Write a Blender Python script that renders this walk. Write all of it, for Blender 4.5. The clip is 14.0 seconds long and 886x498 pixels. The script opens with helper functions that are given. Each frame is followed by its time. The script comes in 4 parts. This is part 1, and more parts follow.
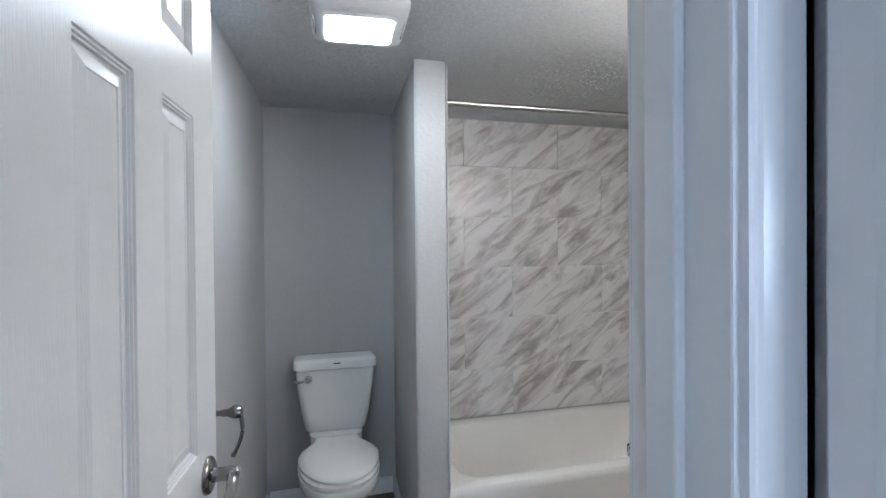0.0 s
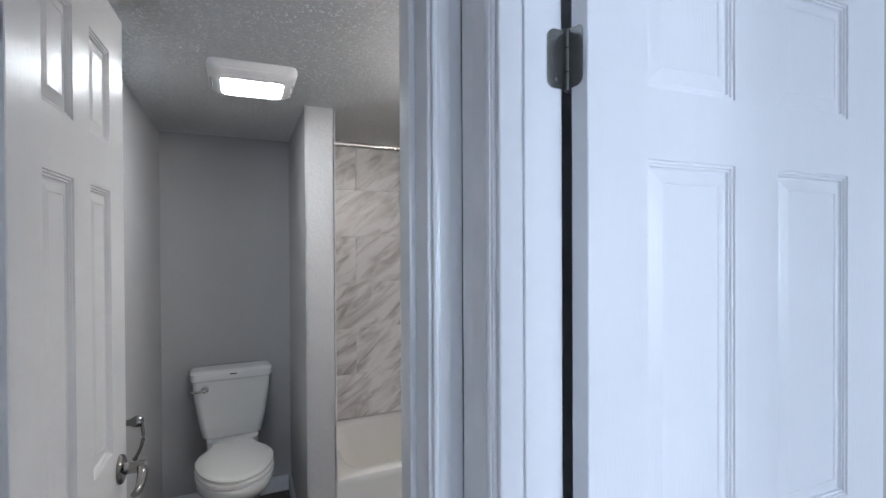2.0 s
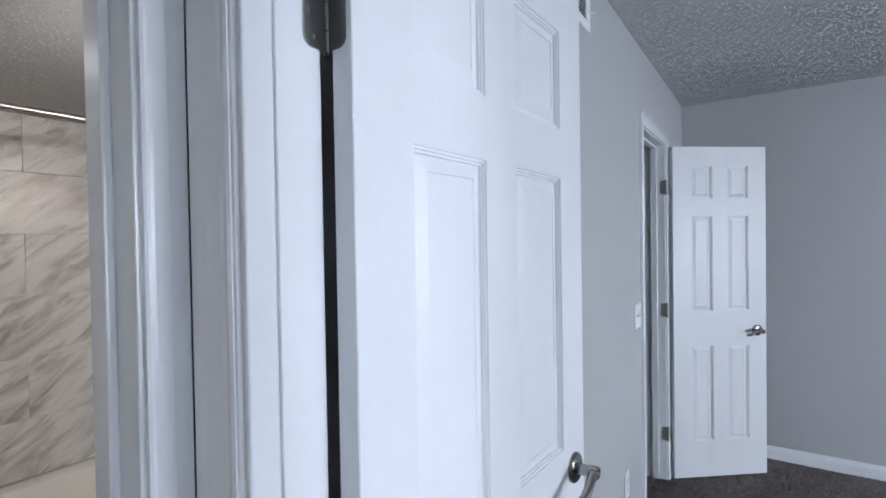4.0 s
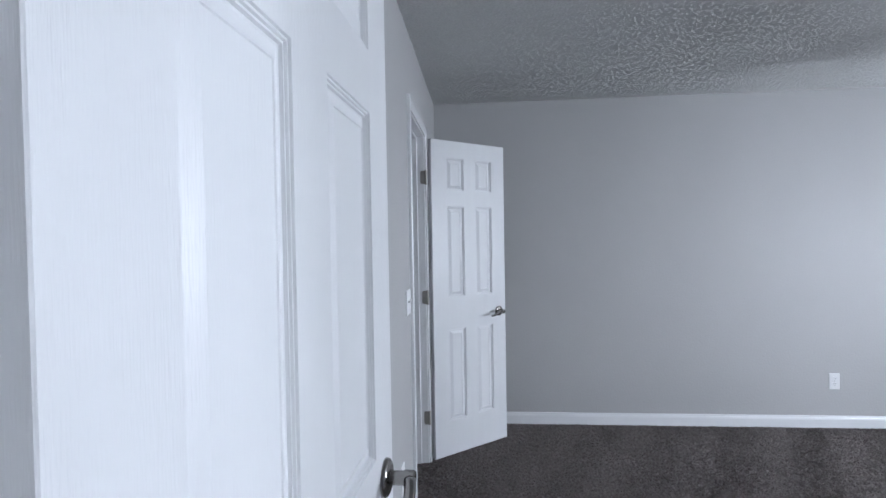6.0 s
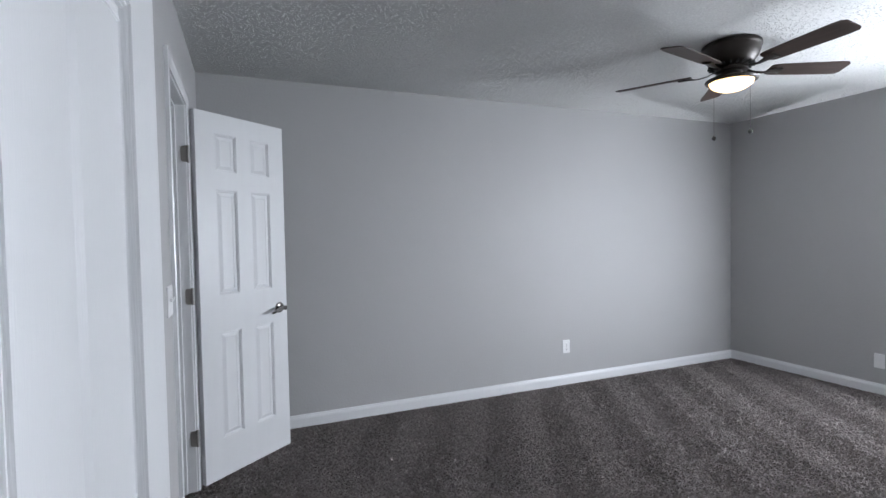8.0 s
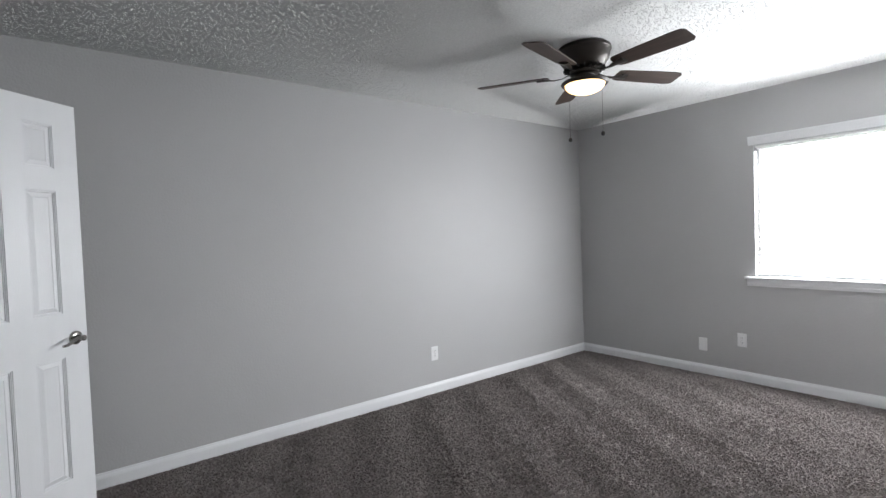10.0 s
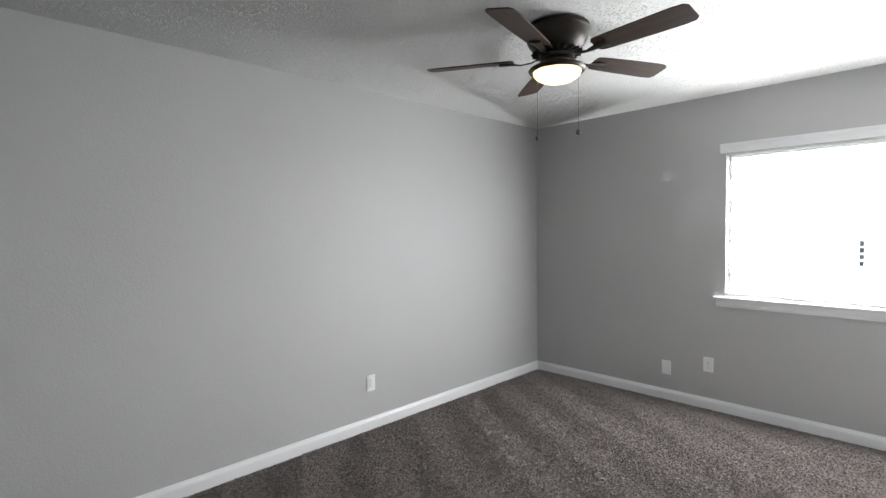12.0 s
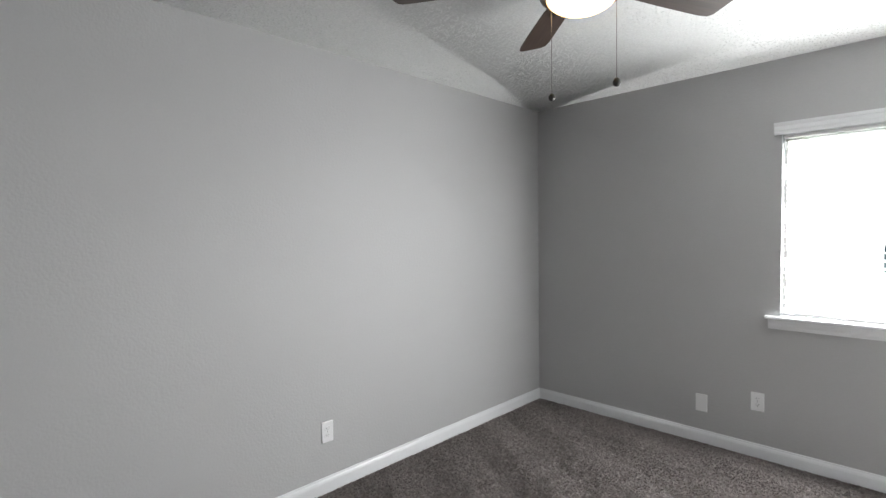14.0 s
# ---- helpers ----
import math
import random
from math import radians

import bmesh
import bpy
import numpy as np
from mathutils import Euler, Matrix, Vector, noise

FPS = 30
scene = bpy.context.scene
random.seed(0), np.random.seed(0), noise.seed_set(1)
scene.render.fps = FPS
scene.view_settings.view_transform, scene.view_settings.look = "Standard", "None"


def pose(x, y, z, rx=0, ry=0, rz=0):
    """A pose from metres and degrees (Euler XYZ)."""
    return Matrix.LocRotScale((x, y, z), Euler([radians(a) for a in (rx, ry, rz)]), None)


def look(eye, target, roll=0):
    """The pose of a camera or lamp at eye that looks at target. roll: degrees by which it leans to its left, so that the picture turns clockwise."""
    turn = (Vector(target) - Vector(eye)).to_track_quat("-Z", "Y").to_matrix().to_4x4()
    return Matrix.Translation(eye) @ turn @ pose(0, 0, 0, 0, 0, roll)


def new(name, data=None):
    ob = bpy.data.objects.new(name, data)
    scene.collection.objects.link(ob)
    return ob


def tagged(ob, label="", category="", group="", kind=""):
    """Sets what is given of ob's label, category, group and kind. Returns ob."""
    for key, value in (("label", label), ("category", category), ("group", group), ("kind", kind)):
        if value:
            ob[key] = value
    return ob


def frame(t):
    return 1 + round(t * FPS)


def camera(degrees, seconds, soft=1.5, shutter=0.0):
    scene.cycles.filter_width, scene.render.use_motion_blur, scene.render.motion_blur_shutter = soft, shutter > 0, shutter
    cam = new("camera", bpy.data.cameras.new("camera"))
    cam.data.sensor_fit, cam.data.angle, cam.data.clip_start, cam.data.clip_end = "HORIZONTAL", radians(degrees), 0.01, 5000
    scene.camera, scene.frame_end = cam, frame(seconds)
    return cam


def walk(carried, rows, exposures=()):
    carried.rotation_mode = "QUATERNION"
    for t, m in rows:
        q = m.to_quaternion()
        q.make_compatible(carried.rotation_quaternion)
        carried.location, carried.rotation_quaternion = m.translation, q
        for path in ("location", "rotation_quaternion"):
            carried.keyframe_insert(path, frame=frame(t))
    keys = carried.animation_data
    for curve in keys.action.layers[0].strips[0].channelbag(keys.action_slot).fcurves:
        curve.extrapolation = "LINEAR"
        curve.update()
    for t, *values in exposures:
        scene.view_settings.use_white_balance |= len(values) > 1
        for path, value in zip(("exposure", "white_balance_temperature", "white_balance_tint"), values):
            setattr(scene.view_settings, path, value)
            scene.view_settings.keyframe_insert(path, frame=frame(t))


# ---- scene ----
cam = camera(84.9, 14.0)
PATH = [
    (0, (0.137, 0.109, 1.399), (0.656, 2.041, 1.381), -0.5),
    (0.5, (0.125, -0.005, 1.43), (0.644, 1.927, 1.406), -0.5),
    (1, (0.119, -0.117, 1.448), (0.664, 1.807, 1.428), -0.6),
    (1.5, (0.129, -0.201, 1.477), (0.782, 1.69, 1.455), -0.5),
    (2, (0.141, -0.266, 1.5), (1.006, 1.537, 1.483), -0.3),
    (2.5, (0.13, -0.279, 1.511), (1.233, 1.39, 1.493), -0.7),
    (3, (0.123, -0.253, 1.512), (1.442, 1.251, 1.49), -0.8),
    (3.5, (0.147, -0.204, 1.5), (1.652, 1.112, 1.476), -0.8),
    (4, (0.193, -0.16, 1.491), (1.848, 0.963, 1.46), -0.9),
    (4.2, (0.228, -0.135, 1.487), (1.941, 0.897, 1.449), -0.7),
    (6.5, (0.423, 0.049, 1.399), (2.42, -0.048, 1.354), -1.2),
    (7, (0.466, 0.068, 1.402), (2.434, -0.285, 1.343), -1.2),
    (7.5, (0.503, 0.097, 1.373), (2.418, -0.479, 1.316), -1.2),
    (8, (0.537, 0.096, 1.352), (2.39, -0.654, 1.292), -1.1),
    (8.5, (0.577, 0.103, 1.368), (2.357, -0.803, 1.282), -1.0),
    (9, (0.613, 0.064, 1.333), (2.329, -0.961, 1.263), -1.0),
    (9.2, (0.636, 0.047, 1.319), (2.322, -1.026, 1.255), -1.4),
    (11.3, (1.074, -0.308, 1.429), (2.544, -1.661, 1.348), -0.9),
    (11.5, (1.109, -0.338, 1.434), (2.57, -1.702, 1.35), -0.7),
    (12, (1.219, -0.471, 1.449), (2.654, -1.861, 1.366), -0.8),
    (12.5, (1.352, -0.613, 1.459), (2.768, -2.022, 1.371), -0.8),
    (13, (1.469, -0.779, 1.45), (2.887, -2.187, 1.368), -0.9),
    (13.5, (1.629, -0.925, 1.461), (3.037, -2.342, 1.375), -0.9),
    (14, (1.743, -1.093, 1.443), (3.159, -2.504, 1.37), -0.8),
]
walk(cam, [(t, look(eye, to, lean)) for t, eye, to, lean in PATH],
     exposures=[(0.0, 0.04, 5150, 10), (1.0, 0.0, 5220, 11), (2.0, -0.2, 5380, 12), (3.0, -0.16, 5580, 12), (4.2, -0.12, 5640, 12), (6.5, -0.17, 5850, 12),
                (8.5, -0.14, 6150, 12), (9.2, -0.1, 6300, 12), (11.3, -0.12, 6600, 10), (14.0, -0.2, 6650, 10)])

# ---- world and lights ----
world = bpy.data.worlds.new("sky")
scene.world = world
world.use_nodes = True
wn = world.node_tree
sky = wn.nodes.new("ShaderNodeTexSky")
sky.sky_type = "NISHITA"
sky.sun_disc = False
sky.sun_elevation, sky.sun_rotation = radians(40), radians(150)
wn.links.new(sky.outputs[0], wn.nodes["Background"].inputs[0])
wn.nodes["Background"].inputs[1].default_value = 0.12

sun = new("sun", bpy.data.lights.new("sun", "SUN"))
sun.data.energy, sun.data.angle, sun.data.color = 0.8, radians(20), (1.0, 0.97, 0.92)
sun.matrix_world = look((0, 0, 20), (10, 12, 4))

WIN_X0, WIN_X1, WIN_Z0, WIN_Z1 = 0.85, 2.37, 0.904, 1.988
for k in range(4):
    zc = WIN_Z0 + 0.02 + (WIN_Z1 - WIN_Z0 - 0.04) * (k + 0.5) / 4
    daylight = new("daylight_fill", bpy.data.lights.new("daylight_fill", "AREA"))
    daylight.data.shape, daylight.data.size, daylight.data.size_y = "RECTANGLE", WIN_X1 - WIN_X0 - 0.02, 0.24
    daylight.data.energy, daylight.data.color, daylight.data.spread = 41 - 6 * k, (0.93, 0.97, 1.0), radians(180)
    daylight.matrix_world = look(((WIN_X0 + WIN_X1) / 2, -4.59, zc), ((WIN_X0 + WIN_X1) / 2, -3.59, zc - 0.22))

H_Y0, H_Y1 = -2.6, -1.8                              # span of an unseen opening, added with a fill lamp to brighten the hall
hall_fill = new("daylight_fill", bpy.data.lights.new("daylight_fill", "AREA"))
hall_fill.data.shape, hall_fill.data.size, hall_fill.data.size_y = "RECTANGLE", H_Y1 - H_Y0 - 0.02, 1.03
hall_fill.data.energy, hall_fill.data.color = 40, (0.94, 0.97, 1.0)
hall_fill.matrix_world = look((-0.63, (H_Y0 + H_Y1) / 2, 1.45), (0.37, (H_Y0 + H_Y1) / 2, 1.3))


# ---- materials ----
def material(name, color, rough=0.5, metal=0.0, vary=0.0, vary_scale=3.0, grain=0.0, grain_scale=200.0, bump=0.0, bump_scale=300.0,
             bump_dist=0.002, stretch=(1, 1, 1), emit=None, coat=0.0, spec=0.5):
    """A surface with colour variation at a large and a fine scale, uneven gloss and a fine relief."""
    m = bpy.data.materials.new(name)
    m.use_nodes = True
    nt = m.node_tree
    b = nt.nodes["Principled BSDF"]
    b.inputs["Base Color"].default_value = (*color, 1)
    b.inputs["Roughness"].default_value = rough
    b.inputs["Metallic"].default_value = metal
    b.inputs["Specular IOR Level"].default_value = spec
    b.inputs["Coat Weight"].default_value = coat
    tc = nt.nodes.new("ShaderNodeTexCoord")
    mp = nt.nodes.new("ShaderNodeMapping")
    mp.inputs["Scale"].default_value = stretch
    nt.links.new(tc.outputs["Object"], mp.inputs["Vector"])

    def noise_node(scale, detail=3.0):
        n = nt.nodes.new("ShaderNodeTexNoise")
        n.inputs["Scale"].default_value, n.inputs["Detail"].default_value = scale, detail
        nt.links.new(mp.outputs[0], n.inputs["Vector"])
        return n

    if vary or grain:
        col = None
        for amount, scale in ((vary, vary_scale), (grain, grain_scale)):
            if not amount:
                continue
            n = noise_node(scale)
            r = nt.nodes.new("ShaderNodeMapRange")
            r.inputs["From Min"].default_value, r.inputs["From Max"].default_value = 0.3, 0.7
            r.inputs["To Min"].default_value, r.inputs["To Max"].default_value = 1 - amount, 1 + amount
            nt.links.new(n.outputs["Fac"], r.inputs["Value"])
            x = nt.nodes.new("ShaderNodeVectorMath")
            x.operation = "SCALE"
            if col is None:
                x.inputs[0].default_value = color
            else:
                nt.links.new(col, x.inputs[0])
            nt.links.new(r.outputs[0], x.inputs["Scale"])
            col = x.outputs[0]
        nt.links.new(col, b.inputs["Base Color"])
    if rough < 0.9 and metal == 0:
        n = noise_node(9.0)
        r = nt.nodes.new("ShaderNodeMapRange")
        r.inputs["To Min"].default_value, r.inputs["To Max"].default_value = max(rough - 0.02, 0.02), rough + 0.02
        nt.links.new(n.outputs["Fac"], r.inputs["Value"])
        nt.links.new(r.outputs[0], b.inputs["Roughness"])
    if bump:
        n = noise_node(bump_scale, 2.0)
        bp = nt.nodes.new("ShaderNodeBump")
        bp.inputs["Strength"].default_value, bp.inputs["Distance"].default_value = bump, bump_dist
        nt.links.new(n.outputs["Fac"], bp.inputs["Height"])
        nt.links.new(bp.outputs[0], b.inputs["Normal"])
    if emit:
        b.inputs["Emission Color"].default_value = (*emit[0], 1)
        b.inputs["Emission Strength"].default_value = emit[1]
    return m


def popcorn(name, color):
    """Sprayed ceiling: pale lumps about a centimetre across, some standing clear of the rest."""
    m = material(name, color, 0.9, vary=0.03, vary_scale=1.5, grain=0.08, grain_scale=95)
    nt = m.node_tree
    b = nt.nodes["Principled BSDF"]
    tc = nt.nodes.new("ShaderNodeTexCoord")
    v = nt.nodes.new("ShaderNodeTexVoronoi")
    v.inputs["Scale"].default_value = 75
    v.inputs["Randomness"].default_value = 1.0
    n = nt.nodes.new("ShaderNodeTexNoise")
    n.inputs["Scale"].default_value, n.inputs["Detail"].default_value = 60, 4
    n2 = nt.nodes.new("ShaderNodeTexNoise")
    n2.inputs["Scale"].default_value, n2.inputs["Detail"].default_value = 26, 2
    for t in (v, n, n2):
        nt.links.new(tc.outputs["Object"], t.inputs["Vector"])
    r = nt.nodes.new("ShaderNodeMapRange")
    r.inputs["From Min"].default_value, r.inputs["From Max"].default_value = 0.0, 0.55
    r.inputs["To Min"].default_value, r.inputs["To Max"].default_value = 1.0, 0.0
    nt.links.new(v.outputs["Distance"], r.inputs["Value"])
    k = nt.nodes.new("ShaderNodeMapRange")
    k.inputs["From Min"].default_value, k.inputs["From Max"].default_value = 0.42, 0.6
    nt.links.new(n2.outputs["Fac"], k.inputs["Value"])
    x = nt.nodes.new("ShaderNodeMath")
    x.operation = "MULTIPLY"
    nt.links.new(r.outputs[0], x.inputs[0])
    nt.links.new(k.outputs[0], x.inputs[1])
    a = nt.nodes.new("ShaderNodeMath")
    a.operation = "ADD"
    nt.links.new(x.outputs[0], a.inputs[0])
    nt.links.new(n.outputs["Fac"], a.inputs[1])
    bp = nt.nodes.new("ShaderNodeBump")
    bp.inputs["Strength"].default_value, bp.inputs["Distance"].default_value = 0.095, 0.003
    nt.links.new(a.outputs[0], bp.inputs["Height"])
    nt.links.new(bp.outputs[0], b.inputs["Normal"])
    return m


def carpet_material():
    """Cut-pile carpet in flecked grey-brown, with the faint bands that a vacuum leaves in the nap."""
    m = material("carpet", (0.118, 0.103, 0.097), 0.97, spec=0.1)
    nt = m.node_tree
    b = nt.nodes["Principled BSDF"]
    tc = nt.nodes.new("ShaderNodeTexCoord")
    fine = nt.nodes.new("ShaderNodeTexNoise")
    fine.inputs["Scale"].default_value, fine.inputs["Detail"].default_value, fine.inputs["Roughness"].default_value = 130, 3, 0.7
    mid = nt.nodes.new("ShaderNodeTexNoise")
    mid.inputs["Scale"].default_value, mid.inputs["Detail"].default_value = 28, 3
    mp = nt.nodes.new("ShaderNodeMapping")
    mp.inputs["Rotation"].default_value = (0, 0, radians(-28))
    mp.inputs["Scale"].default_value = (0.35, 4.5, 1)
    band = nt.nodes.new("ShaderNodeTexNoise")
    band.inputs["Scale"].default_value, band.inputs["Detail"].default_value = 1.6, 2
    for t in (fine, mid):
        nt.links.new(tc.outputs["Object"], t.inputs["Vector"])
    nt.links.new(tc.outputs["Object"], mp.inputs["Vector"])
    nt.links.new(mp.outputs[0], band.inputs["Vector"])
    ramp = nt.nodes.new("ShaderNodeValToRGB")
    ramp.color_ramp.elements[0].position, ramp.color_ramp.elements[0].color = 0.34, (0.10, 0.087, 0.083, 1)
    ramp.color_ramp.elements[1].position, ramp.color_ramp.elements[1].color = 0.68, (0.36, 0.322, 0.305, 1)
    e = ramp.color_ramp.elements.new(0.5)
    e.color = (0.215, 0.19, 0.18, 1)
    nt.links.new(fine.outputs["Fac"], ramp.inputs[0])
    col = ramp.outputs[0]
    for src, lo, hi in ((mid, 0.85, 1.15), (band, 0.86, 1.14)):
        r = nt.nodes.new("ShaderNodeMapRange")
        r.inputs["From Min"].default_value, r.inputs["From Max"].default_value = 0.35, 0.65
        r.inputs["To Min"].default_value, r.inputs["To Max"].default_value = lo, hi
        nt.links.new(src.outputs["Fac"], r.inputs["Value"])
        x = nt.nodes.new("ShaderNodeVectorMath")
        x.operation = "SCALE"
        nt.links.new(col, x.inputs[0])
        nt.links.new(r.outputs[0], x.inputs["Scale"])
        col = x.outputs[0]
    nt.links.new(col, b.inputs["Base Color"])
    bp = nt.nodes.new("ShaderNodeBump")
    bp.inputs["Strength"].default_value, bp.inputs["Distance"].default_value = 1.0, 0.012
    nt.links.new(fine.outputs["Fac"], bp.inputs["Height"])
    nt.links.new(bp.outputs[0], b.inputs["Normal"])
    return m


def marble_material():
    """Polished white ceramic with grey veins that run slantwise, different on each tile."""
    m = material("marble_tile", (0.72, 0.7, 0.68), 0.3)
    nt = m.node_tree
    b = nt.nodes["Principled BSDF"]
    tc = nt.nodes.new("ShaderNodeTexCoord")
    info = nt.nodes.new("ShaderNodeObjectInfo")
    off = nt.nodes.new("ShaderNodeVectorMath")
    off.operation = "SCALE"
    off.inputs[0].default_value = (37.0, 11.0, 53.0)
    nt.links.new(info.outputs["Random"], off.inputs["Scale"])
    add = nt.nodes.new("ShaderNodeVectorMath")
    add.operation = "ADD"
    nt.links.new(tc.outputs["Object"], add.inputs[0])
    nt.links.new(off.outputs[0], add.inputs[1])
    rot = nt.nodes.new("ShaderNodeMapping")
    rot.inputs["Rotation"].default_value = (0, radians(36), 0)
    st = nt.nodes.new("ShaderNodeMapping")
    st.inputs["Scale"].default_value = (2.2, 1, 9.0)
    nt.links.new(add.outputs[0], rot.inputs["Vector"])
    nt.links.new(rot.outputs[0], st.inputs["Vector"])
    n = nt.nodes.new("ShaderNodeTexNoise")
    n.inputs["Scale"].default_value, n.inputs["Detail"].default_value, n.inputs["Roughness"].default_value = 1.6, 5, 0.6
    n.inputs["Distortion"].default_value = 0.7
    nt.links.new(st.outputs[0], n.inputs["Vector"])
    ramp = nt.nodes.new("ShaderNodeValToRGB")
    el = ramp.color_ramp.elements
    el[0].position, el[0].color = 0.34, (0.36, 0.33, 0.31, 1)
    el[1].position, el[1].color = 0.57, (0.73, 0.71, 0.69, 1)
    e = el.new(0.45)
    e.color = (0.55, 0.52, 0.5, 1)
    nt.links.new(n.outputs["Fac"], ramp.inputs[0])
    nt.links.new(ramp.outputs[0], b.inputs["Base Color"])
    return m


def granite_material():
    m = material("granite", (0.5, 0.48, 0.46), 0.2)
    nt = m.node_tree
    tc = nt.nodes.new("ShaderNodeTexCoord")
    v = nt.nodes.new("ShaderNodeTexVoronoi")
    v.inputs["Scale"].default_value = 160
    nt.links.new(tc.outputs["Object"], v.inputs["Vector"])
    ramp = nt.nodes.new("ShaderNodeValToRGB")
    el = ramp.color_ramp.elements
    ramp.color_ramp.interpolation = "CONSTANT"
    el[0].position, el[0].color = 0.0, (0.04, 0.04, 0.04, 1)
    el[1].position, el[1].color = 0.25, (0.3, 0.27, 0.25, 1)
    for p, c in ((0.45, 0.6), (0.75, 0.75)):
        e = el.new(p)
        e.color = (c, c * 0.97, c * 0.93, 1)
    sep = nt.nodes.new("ShaderNodeSeparateColor")
    nt.links.new(v.outputs["Color"], sep.inputs[0])
    nt.links.new(sep.outputs[0], ramp.inputs[0])
    nt.links.new(ramp.outputs[0], nt.nodes["Principled BSDF"].inputs["Base Color"])
    return m


WALL = material("wall_paint", (0.445, 0.442, 0.443), 0.55, vary=0.02, vary_scale=0.8, grain=0.014, grain_scale=110, bump=0.45, bump_scale=85, bump_dist=0.003, spec=0.35)
TRIM = material("trim_paint", (0.77, 0.775, 0.785), 0.22, grain=0.008, grain_scale=60, spec=0.45)
DOOR = material("door_paint", (0.77, 0.775, 0.785), 0.32, spec=0.28, vary=0.012, vary_scale=2.0, bump=0.5, bump_scale=55, bump_dist=0.0012, stretch=(9, 9, 0.55))
CEIL = popcorn("popcorn_ceiling", (0.67, 0.67, 0.66))
CARPET = carpet_material()
TILE = marble_material()


def yarn_material():
    """Yarn ends in mixed greys and browns, each of one shade."""
    m = material("carpet_yarn", (0.158, 0.140, 0.133), 0.95, spec=0.1)
    nt = m.node_tree
    geo = nt.nodes.new("ShaderNodeNewGeometry")
    ramp = nt.nodes.new("ShaderNodeValToRGB")
    el = ramp.color_ramp.elements
    el[0].position, el[0].color = 0.0, (0.18, 0.159, 0.152, 1)
    el[1].position, el[1].color = 1.0, (0.31, 0.277, 0.266, 1)
    e = el.new(0.6)
    e.color = (0.238, 0.211, 0.201, 1)
    nt.links.new(geo.outputs["Random Per Island"], ramp.inputs[0])
    nt.links.new(ramp.outputs[0], nt.nodes["Principled BSDF"].inputs["Base Color"])
    return m


YARN = yarn_material()
GROUT = material("grout", (0.55, 0.53, 0.51), 0.85, grain=0.08)
GRANITE = granite_material()
PORCELAIN = material("porcelain", (0.8, 0.8, 0.79), 0.05, vary=0.01, coat=0.4)
SEAT = material("seat_plastic", (0.78, 0.77, 0.74), 0.22, vary=0.01)
TUB = material("tub_enamel", (0.82, 0.8, 0.76), 0.13, vary=0.012)
NICKEL = material("satin_nickel", (0.31, 0.295, 0.28), 0.24, 1.0, grain=0.08, grain_scale=400)
CHROME = material("chrome", (0.7, 0.7, 0.7), 0.1, 1.0)
STEEL = material("brushed_steel", (0.5, 0.48, 0.46), 0.27, 1.0, grain=0.1, grain_scale=300, stretch=(0.05, 1, 1))
BRONZE = material("dark_bronze", (0.03, 0.024, 0.02), 0.42, 0.5, vary=0.12, vary_scale=8)
BLADE = material("dark_walnut_blade", (0.05, 0.032, 0.025), 0.5, spec=0.25, vary=0.25, vary_scale=5, grain=0.2, grain_scale=30, stretch=(0.25, 4, 4))
PLASTIC = material("white_plastic", (0.8, 0.8, 0.8), 0.3, vary=0.01)
SLOT = material("dark_slot", (0.02, 0.02, 0.02), 0.6)
VINYL = material("dark_wood_plank", (0.07, 0.055, 0.047), 0.4, vary=0.25, vary_scale=4, grain=0.25, grain_scale=25, stretch=(8, 1, 1))
SLAT = material("blind_slat", (0.83, 0.83, 0.82), 0.4, vary=0.01)
CORD = material("white_cord", (0.7, 0.7, 0.68), 0.8)
WAND = material("clear_grey_wand", (0.3, 0.3, 0.31), 0.2)
HINGE = material("brushed_hinge_steel", (0.3, 0.3, 0.285), 0.26, 1.0, grain=0.08, grain_scale=300)
BLACK = material("black_wood_knob", (0.02, 0.018, 0.016), 0.35)
GUN = material("dark_hinge_steel", (0.36, 0.335, 0.31), 0.5, 0.5, grain=0.1, grain_scale=250)
VINYLFRAME = material("window_vinyl", (0.8, 0.8, 0.8), 0.35)
GLOW = material("overcast_sky_glow", (0.9, 0.92, 0.95), 0.9, emit=((0.95, 0.98, 1.0), 20.0))
EARTH = material("lawn", (0.06, 0.09, 0.035), 0.95, vary=0.3, vary_scale=0.6, grain=0.3, grain_scale=30)
LENS = material("lamp_lens", (0.9, 0.9, 0.88), 0.3, emit=((1.0, 0.955, 0.82), 55.0))
GLOBE = material("frosted_globe", (0.9, 0.87, 0.8), 0.3, emit=((1.0, 0.85, 0.66), 105.0))
BOWL = material("frosted_bowl", (0.9, 0.85, 0.75), 0.3, emit=((1.0, 0.66, 0.3), 3.4))
# grey that stands in for the shade inside the lamp's vent slots
SLOTSHADE = material("slot_shade_grey", (0.35, 0.35, 0.35), 0.5, vary=0.02)
GUTTER = material("pale_green_gutter", (0.35, 0.5, 0.46), 0.5, vary=0.05)
DARKPANE = material("far_window_pane", (0.3, 0.3, 0.36), 0.3, vary=0.1)
GLASS = bpy.data.materials.new("window_glass")
GLASS.use_nodes = True
GLASS.node_tree.nodes["Principled BSDF"].inputs["Transmission Weight"].default_value = 1.0
GLASS.node_tree.nodes["Principled BSDF"].inputs["Roughness"].default_value = 0.0
GLASS.node_tree.nodes["Principled BSDF"].inputs["IOR"].default_value = 1.45


